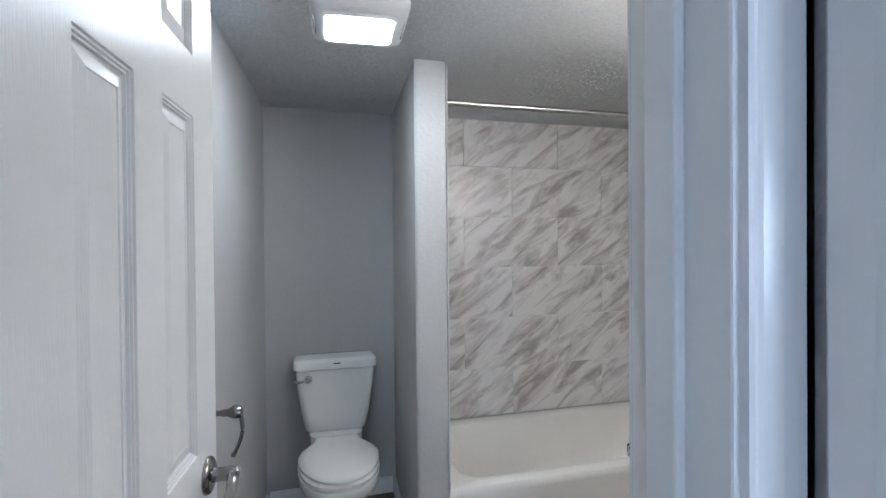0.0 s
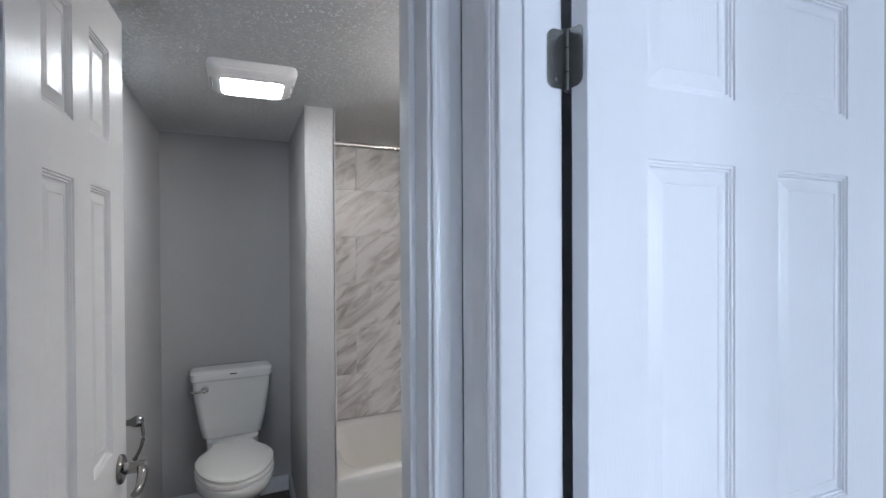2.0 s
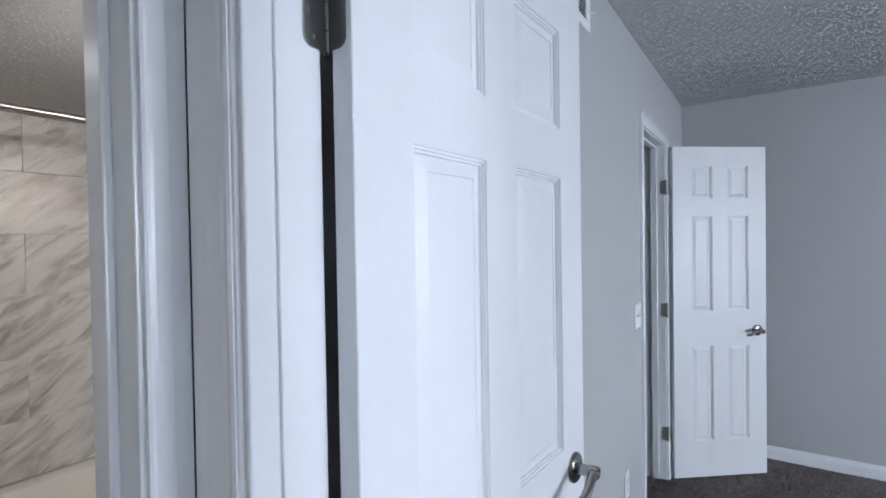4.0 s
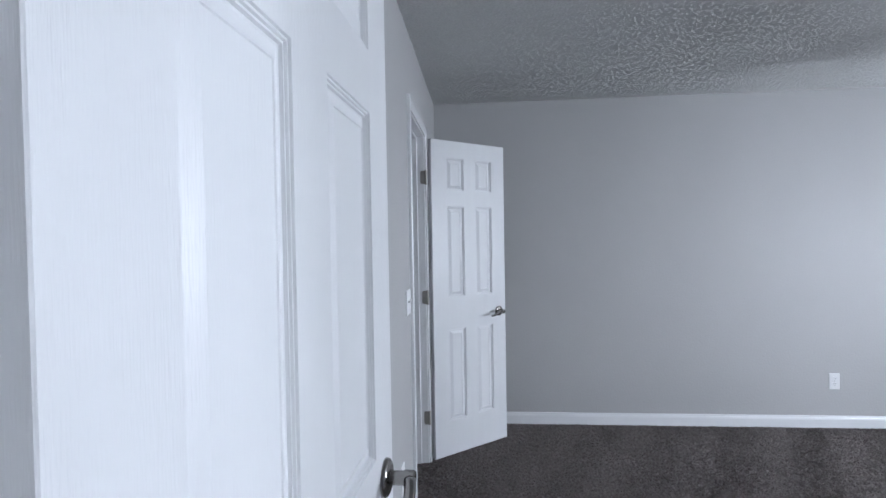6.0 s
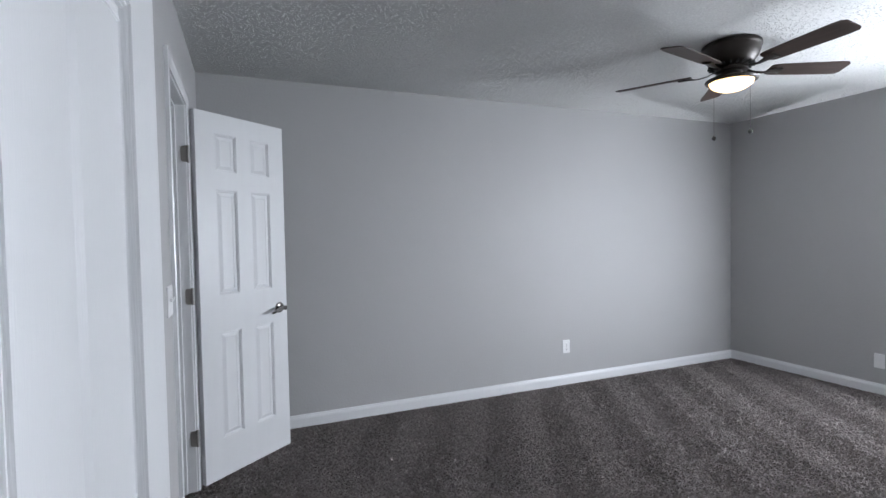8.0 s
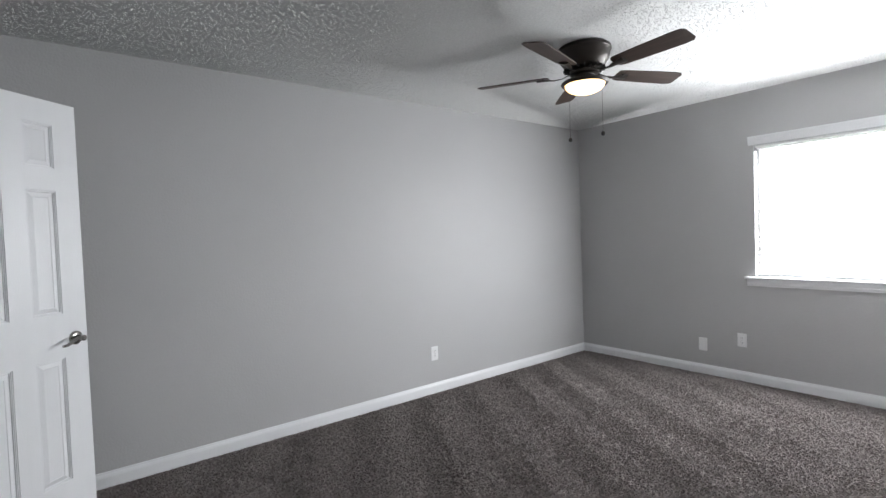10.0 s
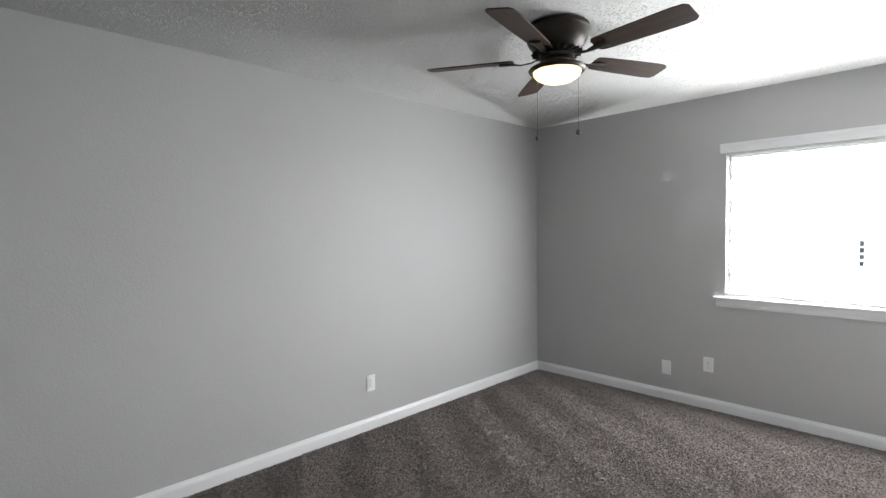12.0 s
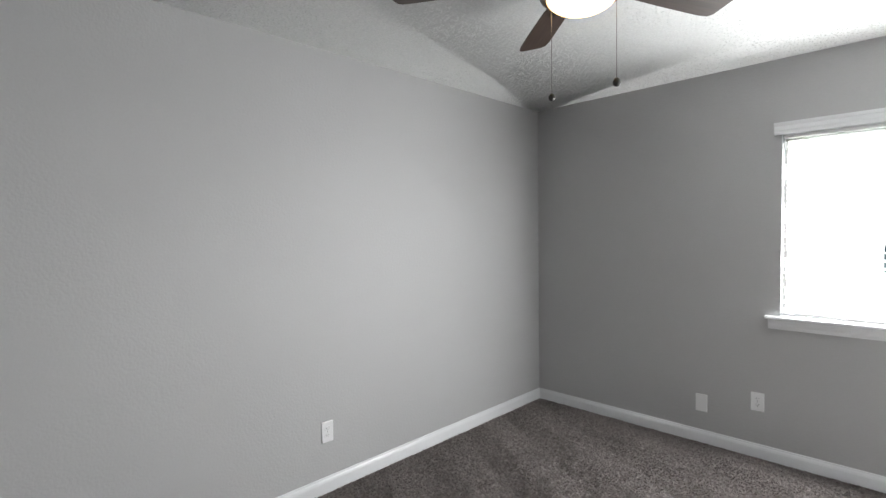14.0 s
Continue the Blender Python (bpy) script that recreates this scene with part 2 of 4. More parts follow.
# ---- building helpers ----
def link(name, bm, mat, parent=None, label="", smooth=False, at=None):
    if isinstance(bm, bpy.types.Mesh):
        me = bm
    else:
        me = bpy.data.meshes.new(name)
        bmesh.ops.recalc_face_normals(bm, faces=bm.faces)
        bm.to_mesh(me)
        bm.free()
    if smooth:
        me.polygons.foreach_set("use_smooth", [True] * len(me.polygons))
        me.set_sharp_from_angle(angle=radians(38))
    me.materials.append(mat)
    ob = new(name, me)
    if parent is not None:
        ob.parent = parent
    if at is not None:
        ob.matrix_basis = at
    if label:
        ob["label"] = label
    return ob


def part(name, bm, mat, parent, label="", smooth=False, at=None):
    """One mesh object under a thing or under a part."""
    return link(name, bm, mat, parent, label, smooth, at)


def share(name, ob, parent, at):
    """A further piece on the mesh of ob."""
    o = new(name, ob.data)
    o.parent = parent
    o.matrix_basis = at
    return o


def thing(name, label, category, at=None, group="", kind=""):
    e = new(name)
    e.empty_display_size = 0.05
    if at is not None:
        e.matrix_basis = at
    return tagged(e, label, category, group, kind)


def box(bm, x0, x1, y0, y1, z0, z1, bevel=0.0):
    vs = [bm.verts.new((x, y, z)) for x in (x0, x1) for y in (y0, y1) for z in (z0, z1)]
    fs = [bm.faces.new([vs[i] for i in f]) for f in ((0, 1, 3, 2), (4, 6, 7, 5), (0, 4, 5, 1), (2, 3, 7, 6), (0, 2, 6, 4), (1, 5, 7, 3))]
    if bevel:
        bmesh.ops.recalc_face_normals(bm, faces=fs)
        es = list({e for f in fs for e in f.edges})
        bmesh.ops.bevel(bm, geom=es, offset=bevel, segments=2, profile=0.5, affect="EDGES")
    return bm


def bx(x0, x1, y0, y1, z0, z1, bevel=0.0):
    return box(bmesh.new(), x0, x1, y0, y1, z0, z1, bevel)


def prism(bm, pts, z0, z1):
    lo = [bm.verts.new((x, y, z0)) for x, y in pts]
    hi = [bm.verts.new((x, y, z1)) for x, y in pts]
    bm.faces.new(lo)
    bm.faces.new(hi)
    for i in range(len(pts)):
        j = (i + 1) % len(pts)
        bm.faces.new((lo[i], lo[j], hi[j], hi[i]))
    return bm


def loft(bm, rings, cap0=True, cap1=True):
    rows = [[bm.verts.new(p) for p in ring] for ring in rings]
    n = len(rows[0])
    for a, b in zip(rows, rows[1:]):
        for i in range(n):
            j = (i + 1) % n
            bm.faces.new((a[i], a[j], b[j], b[i]))
    if cap0:
        bm.faces.new(rows[0])
    if cap1:
        bm.faces.new(rows[-1])
    return bm


def lathe(profile, n=32, axis="z"):
    """Turned solid from (radius, height) pairs."""
    rings = []
    for r, h in profile:
        ring = []
        for i in range(n):
            a = 2 * math.pi * i / n
            c, s = r * math.cos(a), r * math.sin(a)
            ring.append({"z": (c, s, h), "y": (c, h, s), "x": (h, c, s)}[axis])
        rings.append(ring)
    return loft(bmesh.new(), rings)


def tube(points, radii, n=10, flat=1.0):
    """A round or flattened bar along a line of points."""
    pts = [Vector(p) for p in points]
    rings = []
    for i, p in enumerate(pts):
        d = (pts[min(i + 1, len(pts) - 1)] - pts[max(i - 1, 0)]).normalized()
        u = d.cross(Vector((0, 0, 1)))
        if u.length < 0.05:
            u = d.cross(Vector((1, 0, 0)))
        u.normalize()
        v = d.cross(u)
        r = radii[i] if isinstance(radii, (list, tuple)) else radii
        rings.append([p + u * r * math.cos(2 * math.pi * k / n) + v * r * flat * math.sin(2 * math.pi * k / n) for k in range(n)])
    return loft(bmesh.new(), rings)


def rrect(w, h, r, seg=4):
    """Outline of a rectangle with rounded corners, about the origin."""
    out = []
    for cx, cy, a0 in ((w / 2 - r, h / 2 - r, 0), (-w / 2 + r, h / 2 - r, 90), (-w / 2 + r, -h / 2 + r, 180), (w / 2 - r, -h / 2 + r, 270)):
        for k in range(seg + 1):
            a = radians(a0 + 90 * k / seg)
            out.append((cx + r * math.cos(a), cy + r * math.sin(a)))
    return out


# ---- structure ----
def dabs(x0, x1, y0, y1, z, per_m2, seed, depth=1.0):
    """Vertices and triangles of many small blunt lumps that hang from a ceiling, thick in some places and sparse in others."""
    rng = np.random.default_rng(seed)
    n = int((x1 - x0) * (y1 - y0) * per_m2)
    cx, cy = rng.uniform(x0, x1, n), rng.uniform(y0, y1, n)
    size = 0.0022 + 0.0042 * rng.random(n) ** 2.2
    drop = size * rng.uniform(0.22, 0.5, n) * depth
    k = 5
    ang = rng.uniform(0, 6.283, n)[:, None] + np.arange(k)[None] * 6.2832 / k
    rad = size[:, None] * rng.uniform(0.7, 1.35, (n, k))
    base = np.stack([cx[:, None] + rad * np.cos(ang), cy[:, None] + rad * np.sin(ang), np.full((n, k), z + 0.0005)], -1)
    mid = np.stack([cx[:, None] + 0.62 * rad * np.cos(ang), cy[:, None] + 0.62 * rad * np.sin(ang), np.repeat((z - drop * 0.8)[:, None], k, 1)], -1)
    tip = np.stack([cx, cy, z - drop], -1)[:, None]
    verts = np.concatenate([base, mid, tip], 1).reshape(-1, 3)
    i = np.arange(k)
    j = (i + 1) % k
    quads = np.stack([i, j, k + j, k + i], -1)
    tris = np.stack([k + i, k + j, np.full(k, 2 * k)], -1)
    off = (np.arange(n) * (2 * k + 1))[:, None, None]
    return verts, (quads[None] + off).reshape(-1, 4), (tris[None] + off).reshape(-1, 3)


def bumpy_slab(x0, x1, y0, y1, z, area, per_m2, seed, depth=1.0):
    """A ceiling slab and the lumps on its underside, in one mesh."""
    v, q, t = dabs(*area, z, per_m2, seed, depth)
    slab = [(x, y, zz) for x in (x0, x1) for y in (y0, y1) for zz in (z, z + 0.1)]
    faces = np.array([(0, 1, 3, 2), (4, 6, 7, 5), (0, 4, 5, 1), (2, 3, 7, 6), (0, 2, 6, 4), (1, 5, 7, 3)])
    verts = np.concatenate([np.array(slab), v])
    me = bpy.data.meshes.new("ceiling")
    loops = np.concatenate([faces.ravel(), (q + 8).ravel(), (t + 8).ravel()])
    counts = np.concatenate([np.full(6 + len(q), 4), np.full(len(t), 3)])
    starts = np.concatenate([[0], np.cumsum(counts)[:-1]])
    me.vertices.add(len(verts))
    me.vertices.foreach_set("co", verts.ravel())
    me.loops.add(len(loops))
    me.loops.foreach_set("vertex_index", loops)
    me.polygons.add(len(counts))
    me.polygons.foreach_set("loop_start", starts)
    me.update(calc_edges=True)
    me.validate()
    return me


def carpet_pile(x0, x1, y0, y1, gap, seed):
    """Short leaning yarn ends over the floor; the nap leans in broad stripes."""
    rng = np.random.default_rng(seed)
    gx, gy = np.meshgrid(np.arange(x0, x1, gap), np.arange(y0, y1, gap))
    n = gx.size
    cx, cy = gx.ravel() + rng.uniform(-gap, gap, n) * 0.6, gy.ravel() + rng.uniform(-gap, gap, n) * 0.6
    keep = (cx > x0) & (cx < x1) & (cy > y0) & (cy < y1)
    cx, cy = cx[keep], cy[keep]
    n = len(cx)
    a = rng.uniform(0, 6.283, n)
    w = rng.uniform(0.0036, 0.0058, n)
    h = rng.uniform(0.0035, 0.0065, n)
    stripe = np.sign(np.sin((cx * 0.47 + cy * 0.88) * 2 * np.pi / 0.41)) * 0.0021
    lx, ly = rng.normal(0, 0.0045, n) + stripe * 0.88, rng.normal(0, 0.0045, n) - stripe * 0.47
    c, s = np.cos(a), np.sin(a)
    p = np.stack([np.stack([cx - w * c, cy - w * s, np.full(n, -0.001)], -1), np.stack([cx + w * c, cy + w * s, np.full(n, -0.001)], -1),
                  np.stack([cx + lx + w * 0.7 * c, cy + ly + w * 0.7 * s, h], -1), np.stack([cx + lx - w * 0.7 * c, cy + ly - w * 0.7 * s, h * rng.uniform(0.8, 1.0, n)], -1)], 1).reshape(-1, 3)
    me = bpy.data.meshes.new("carpet_pile")
    me.vertices.add(len(p))
    me.vertices.foreach_set("co", p.ravel())
    me.loops.add(len(p))
    me.loops.foreach_set("vertex_index", np.arange(len(p)))
    me.polygons.add(n)
    me.polygons.foreach_set("loop_start", np.arange(n) * 4)
    me.update(calc_edges=True)
    me.materials.append(YARN)
    return me


NY, EX, SY, CZ = 0.377, 4.091, -4.582, 2.44          # bedroom: north, east and south wall faces, ceiling
WX0, WX1 = 0.487, 0.592                               # wall between hall and bedroom
BY0, BY1 = 0.397, 0.515                               # wall with the bathroom door
BZ, BACK = 2.14, 2.838                                # bathroom ceiling and back wall
HX, HY = -0.62, SY                                 # far sides of the hall
HEAD = 2.052


def structure(name, bm, mat, label, category):
    return tagged(link(name, bm, mat), label, category, "", "structure")


def wall_with_hole(x0, x1, y0, y1, z1, axis, a, b, zlo, zhi):
    """A wall block with one opening from a to b along axis, between the heights zlo and zhi."""
    bm = bmesh.new()
    if axis == "x":
        spans = ((x0, a, 0, z1), (b, x1, 0, z1), (a, b, zhi, z1)) + (((a, b, 0, zlo),) if zlo > 0 else ())
        for p, q, lo, hi in spans:
            box(bm, p, q, y0, y1, lo, hi)
    else:
        spans = ((y0, a, 0, z1), (b, y1, 0, z1), (a, b, zhi, z1)) + (((a, b, 0, zlo),) if zlo > 0 else ())
        for p, q, lo, hi in spans:
            box(bm, x0, x1, p, q, lo, hi)
    return bm


structure("wall_south_hall", bx(HX - 0.1, WX0 + 0.05, SY - 0.14, SY, 0, CZ), WALL, "plain grey painted wall at the end of the hall", "wall")
structure("wall_south", wall_with_hole(WX0 + 0.05, EX + 0.12, SY - 0.14, SY, CZ, "x", WIN_X0, WIN_X1, WIN_Z0, WIN_Z1), WALL,
          "grey painted bedroom wall with a wide window opening", "wall")
structure("wall_east", bx(EX, EX + 0.12, SY, NY + 1.6, 0, CZ), WALL, "plain grey painted bedroom wall with light texture", "wall")
structure("wall_north", wall_with_hole(WX0 + 0.075, EX, NY, NY + 0.12, CZ, "x", 2.757, 3.42, 0, HEAD + 0.018), WALL,
          "grey painted bedroom wall with a doorway", "wall")
structure("wall_west", wall_with_hole(WX0, WX1, SY + 0.0005, NY, CZ, "y", -0.445, 0.308, 0, HEAD + 0.018), WALL,
          "grey painted wall with a doorway between hall and bedroom", "wall")
structure("wall_bathroom", wall_with_hole(HX, WX0, BY0, BY1, CZ, "x", -0.157, 0.451, 0, HEAD + 0.018), WALL,
          "grey painted hall wall with the bathroom doorway", "wall")
structure("wall_bathroom_south", bx(WX0 + 0.001, 2.2, NY + 0.121, BY1, 0, CZ), WALL, "plain grey bathroom wall", "wall")
# the opening in the west hall wall is added for the fill lamp
structure("wall_hall_west", wall_with_hole(HX - 0.1, HX, HY, BY0, CZ, "y", H_Y0, H_Y1, WIN_Z0, WIN_Z1), WALL, "unseen grey hall wall with an opening added for the fill lamp", "wall")
structure("wall_bathroom_west", prism(bmesh.new(), [(-0.232, BY1), (-0.112, BACK), (-0.35, BACK), (-0.35, BY1)], 0, CZ), WALL,
          "grey painted bathroom side wall", "wall")
structure("wall_bathroom_north", bx(-0.35, 2.32, BACK, BACK + 0.12, 0, CZ), WALL, "grey painted wall behind the toilet", "wall")
structure("wall_bathroom_east", bx(2.2, 2.32, NY + 0.121, BACK, 0, CZ), WALL, "plain grey bathroom wall", "wall")
bm = prism(bmesh.new(), [(0.533, 2.005), (0.663, 2.003), (0.668, BACK), (0.579, BACK)], 0, BZ + 0.02)
bmesh.ops.bevel(bm, geom=[e for e in bm.edges if abs(e.verts[0].co.z - e.verts[1].co.z) > 1 and e.verts[0].co.y < 2.1], offset=0.006, segments=2, affect="EDGES")
structure("wall_partition", bm, WALL, "narrow grey partition wall between toilet and bathtub", "wall")
structure("wall_corridor", bx(2.3, EX, NY + 1.5, NY + 1.6, 0, CZ), WALL, "plain grey corridor wall beyond the doorway", "wall")
structure("wall_corridor_west", bx(2.321, 2.4, NY + 0.121, NY + 1.5, 0, CZ), WALL, "plain grey corridor wall", "wall")

structure("floor", bx(WX0 - 0.01, EX + 0.1, SY - 0.1, NY + 0.06, -0.1, 0), CARPET, "grey-brown cut-pile bedroom carpet with vacuum marks", "carpet")
tagged(new("carpet_pile", carpet_pile(WX0, EX - 0.014, SY + 0.014, NY + 0.05, 0.0066, 5)), "short grey-brown carpet yarn flecked light and dark", "carpet", "", "stuff")
structure("floor_hall", bx(HX - 0.1, WX0 - 0.01, SY - 0.1, BY0 + 0.07, -0.1, 0), CARPET, "grey-brown carpet in the hall", "carpet")
structure("floor_corridor", bx(2.3, EX + 0.1, NY + 0.06, NY + 1.6, -0.1, 0), CARPET, "grey-brown carpet beyond the doorway", "carpet")
bath_floor = structure("floor_bathroom", bx(-0.35, 2.3, BY0 + 0.07, BACK + 0.1, -0.1, -0.006), VINYL, "dark wood-look plank bathroom floor", "floor")

structure("ceiling", bumpy_slab(HX - 0.1, EX + 0.12, SY - 0.14, BY1, CZ, (HX, EX, SY, NY), 7500, 1, 0.75), CEIL, "off-white popcorn-textured bedroom ceiling", "ceiling")
structure("ceiling_bathroom", bumpy_slab(-0.35, 2.32, BY1, BACK + 0.1, BZ, (-0.2, 2.2, BY1, BACK), 6000, 2, 0.55), CEIL, "off-white popcorn-textured bathroom ceiling", "ceiling")
structure("ceiling_corridor", bx(2.3, EX + 0.12, BY1 - 0.04, NY + 1.6, CZ - 0.001, CZ + 0.1), CEIL, "off-white popcorn-textured ceiling", "ceiling")
structure("ground", bx(-400, 400, -400, 400, -0.5, -0.3), EARTH, "lawn outside the window", "ground")


backdrop = structure("backdrop", bx(-10, 13, -12.05, -12, -0.3, 11), GLOW, "overexposed pale sky and distance outside the window", "backdrop")

part("gutter", bx(1.95, 2.62, -11.99, -11.9, 1.43, 1.465, 0.008), GUTTER, backdrop, "pale green gutter of a house across the yard")
part("pane", bx(2.19, 2.27, -11.995, -11.97, 0.64, 1.17, 0.004), DARKPANE, backdrop, "dark window pane of a house across the yard")

# ---- baseboards and casings ----
BASE = [(0, 0), (0.014, 0), (0.014, 0.06), (0.011, 0.072), (0.008, 0.078), (0.006, 0.088), (0, 0.088)]


def baseboard(p, q, depth_dir, label="white painted baseboard along the wall", h=1.0):
    """Moulded board from p to q along the floor; depth_dir points into the room."""
    bm = bmesh.new()
    p, q, d = Vector((*p, 0)), Vector((*q, 0)), Vector((*depth_dir, 0))
    loft(bm, [[o + d * (u + 0.0005) + Vector((0, 0, z * h)) for u, z in BASE] for o in (p, q)])
    return tagged(link("baseboard", bm, TRIM), label, "baseboard", "baseboards", "structure")


baseboard((EX, SY), (EX, NY), (-1, 0))
baseboard((WX1, SY), (EX - 0.016, SY), (0, 1))
baseboard((HX + 0.016, SY), (WX0, SY), (0, 1))
baseboard((WX1, SY + 0.016), (WX1, -0.49), (1, 0))
baseboard((0.66, NY), (2.708, NY), (0, -1))
baseboard((3.47, NY), (EX - 0.016, NY), (0, -1))
baseboard((-0.098, BACK), (0.562, BACK), (0, -1), "white baseboard behind the toilet", 1.0)
baseboard((0.534, 2.02), (0.577, BACK - 0.016), (-0.9987, 0.052), "white baseboard beside the toilet", 1.0)
baseboard((-0.16, 1.95), (-0.115, BACK - 0.016), (0.9987, -0.052), "white baseboard beside the toilet", 1.0)
baseboard((HX, HY), (HX, BY0), (1, 0))
baseboard((WX0, SY + 0.016), (WX0, -0.49), (-1, 0))

# casing: (distance out from the opening's edge, thickness off the wall)
CASING = [(0, 0), (0, 0.009), (0.004, 0.011), (0.008, 0.011), (0.012, 0.0125), (0.03, 0.0165), (0.044, 0.0175), (0.054, 0.0175), (0.057, 0.014), (0.057, 0)]


def casing(parent, origin, along, out, a, b, top, wide=1.0, thick=1.0):
    """Three mitred lengths round an opening from a to b. origin: a point on the wall face at floor level; along: the opening's direction; wide, thick: width of the length at b, and of all."""
    o, u, w = Vector((*origin, 0)), Vector((*along, 0)), Vector((*out, 0))

    def pt(s, z, t):
        return o + u * s + w * (t * thick + 0.0004) + Vector((0, 0, z))
    part("casing", loft(bmesh.new(), [[pt(a - d, z0 if z0 is not None else top + d, t) for d, t in CASING] for z0 in (0.0, None)]), TRIM, parent)
    part("casing", loft(bmesh.new(), [[pt(b + d * wide, z0 if z0 is not None else top + d, t) for d, t in CASING] for z0 in (0.0, None)]), TRIM, parent)
    part("casing", loft(bmesh.new(), [[pt(s - d if s == a else s + d * wide, top + d, t) for d, t in CASING] for s in (a, b)]), TRIM, parent)


def door_frame(name, label, origin, along, inward, width, depth, stop_from, stop_w, casings, stop_round=0.003, proud=0.001):
    """Jambs, head, stops and casings. origin: corner of the clear opening on the near wall face; inward goes through the wall."""
    f = thing(name, label, "door frame", kind="structure")
    o, u, v = Vector((*origin, 0)), Vector((*along, 0)), Vector((*inward, 0))

    def block(s0, s1, d0, d1, z0, z1, nm, bev=0.003):
        bm = bx(s0, s1, d0, d1, z0, z1, bev)
        m = Matrix(((u.x, v.x, 0, o.x), (u.y, v.y, 0, o.y), (0, 0, 1, 0), (0, 0, 0, 1)))
        bm.transform(m)
        part(nm, bm, TRIM, f)
    jt = 0.018
    block(-jt, 0, -proud, depth + 0.001, 0, HEAD + jt, "jamb")
    block(width, width + jt, -proud, depth + 0.001, 0, HEAD + jt, "jamb")
    block(0, width, -proud, depth + 0.001, HEAD, HEAD + jt, "jamb_head")
    block(0, 0.011, stop_from, stop_from + stop_w, 0, HEAD, "stop", stop_round)
    block(width - 0.011, width, stop_from, stop_from + stop_w, 0, HEAD, "stop", stop_round)
    block(0.011, width - 0.011, stop_from, stop_from + stop_w, HEAD - 0.011, HEAD, "stop", 0.003)
    for face, sgn, wide, thick in casings:
        c = o + v * face
        casing(f, (c.x, c.y), along, tuple(x * sgn for x in inward), -0.005, width + 0.005, HEAD + 0.005, wide, thick)
    return f


door_frame("door_frame_1", "white painted bathroom door frame with moulded casing", (-0.139, BY0), (1, 0), (0, 1), 0.573, BY1 - BY0, 0.045, 0.04,
           ((0, -1, 0.8, 1.0), (BY1 - BY0, 1, 1.0, 1.0)))
bedroom_frame = door_frame("door_frame_2", "white painted bedroom door frame with moulded casing", (WX0, -0.427), (0, 1), (1, 0), 0.716, WX1 - WX0, -0.002, 0.0375,
           ((0, -1, 1.16, 0.83), (WX1 - WX0, 1, 1.0, 1.0)), 0.003, 0.006)
for y0, y1 in ((-0.427, -0.421), (0.283, 0.289)):
    part("jamb_face", bx(0.5295, WX1 + 0.001, y0, y1, 0, HEAD, 0.0015), TRIM, bedroom_frame)
door_frame("door_frame_3", "white painted door frame in the corner of the bedroom", (2.775, NY), (1, 0), (0, 1), 0.627, 0.12, 0.045, 0.038,
           ((0, -1, 1.0, 1.0), (0.12, 1, 1.0, 1.0)))


# ---- six-panel doors ----
ROWS = ((0.222, 0.813), (1.022, 1.606), (1.709, 1.916))
STICK = [(0.0, 0.0), (0.0012, -0.0035), (0.0048, -0.0028), (0.006, -0.0062), (0.0092, -0.0054), (0.0105, -0.0098), (0.0135, -0.0104), (0.033, -0.0035), (0.0345, -0.0052), (0.038, -0.0052)]
THICK = 0.035
panel_meshes = {}


def panel(leaf, x0, x1, z0, z1, face):
    """A raised panel with its stepped moulding. face: 0 the front (y = 0, facing -y), 1 the back."""
    key = (round(x1 - x0, 4), round(z1 - z0, 4))
    at = Matrix.Translation(((x0 + x1) / 2, 0, (z0 + z1) / 2))
    if face:
        at = Matrix.Translation(((x0 + x1) / 2, THICK, (z0 + z1) / 2)) @ Matrix.Rotation(math.pi, 4, "Z")
    if key in panel_meshes:
        return share("panel", panel_meshes[key], leaf, at)
    w, h = key[0] / 2, key[1] / 2
    rings = [[(-w + i, -d, -h + i), (w - i, -d, -h + i), (w - i, -d, h - i), (-w + i, -d, h - i)] for i, d in STICK]
    panel_meshes[key] = part("panel", loft(bmesh.new(), rings, cap0=False), DOOR, leaf, at=at)
    return panel_meshes[key]


def leaf_body(width, cols):
    """Stiles, rails and edges, with the panel openings left free on both faces."""
    bm = bmesh.new()
    height = 2.028
    xs = [0, cols[0][0], cols[0][1], cols[1][0], cols[1][1], width]
    zs = [0, *[z for r in ROWS for z in r], height]
    e = 0.0015
    for y in (0.0, THICK):
        grid = {}
        for i, x in enumerate(xs):
            for j, z in enumerate(zs):
                px = min(max(x, e), width - e)
                pz = min(max(z, e), height - e)
                grid[i, j] = bm.verts.new((px, y, pz))
        for i in range(len(xs) - 1):
            for j in range(len(zs) - 1):
                if i in (1, 3) and j in (1, 3, 5):
                    continue
                bm.faces.new((grid[i, j], grid[i + 1, j], grid[i + 1, j + 1], grid[i, j + 1]))
    ring = [[(e, 0, e), (width - e, 0, e), (width - e, 0, height - e), (e, 0, height - e)],
            [(0, e, 0), (width, e, 0), (width, e, height), (0, e, height)],
            [(0, THICK - e, 0), (width, THICK - e, 0), (width, THICK - e, height), (0, THICK - e, height)],
            [(e, THICK, e), (width - e, THICK, e), (width - e, THICK, height - e), (e, THICK, height - e)]]
    loft(bm, ring, False, False)
    return bm


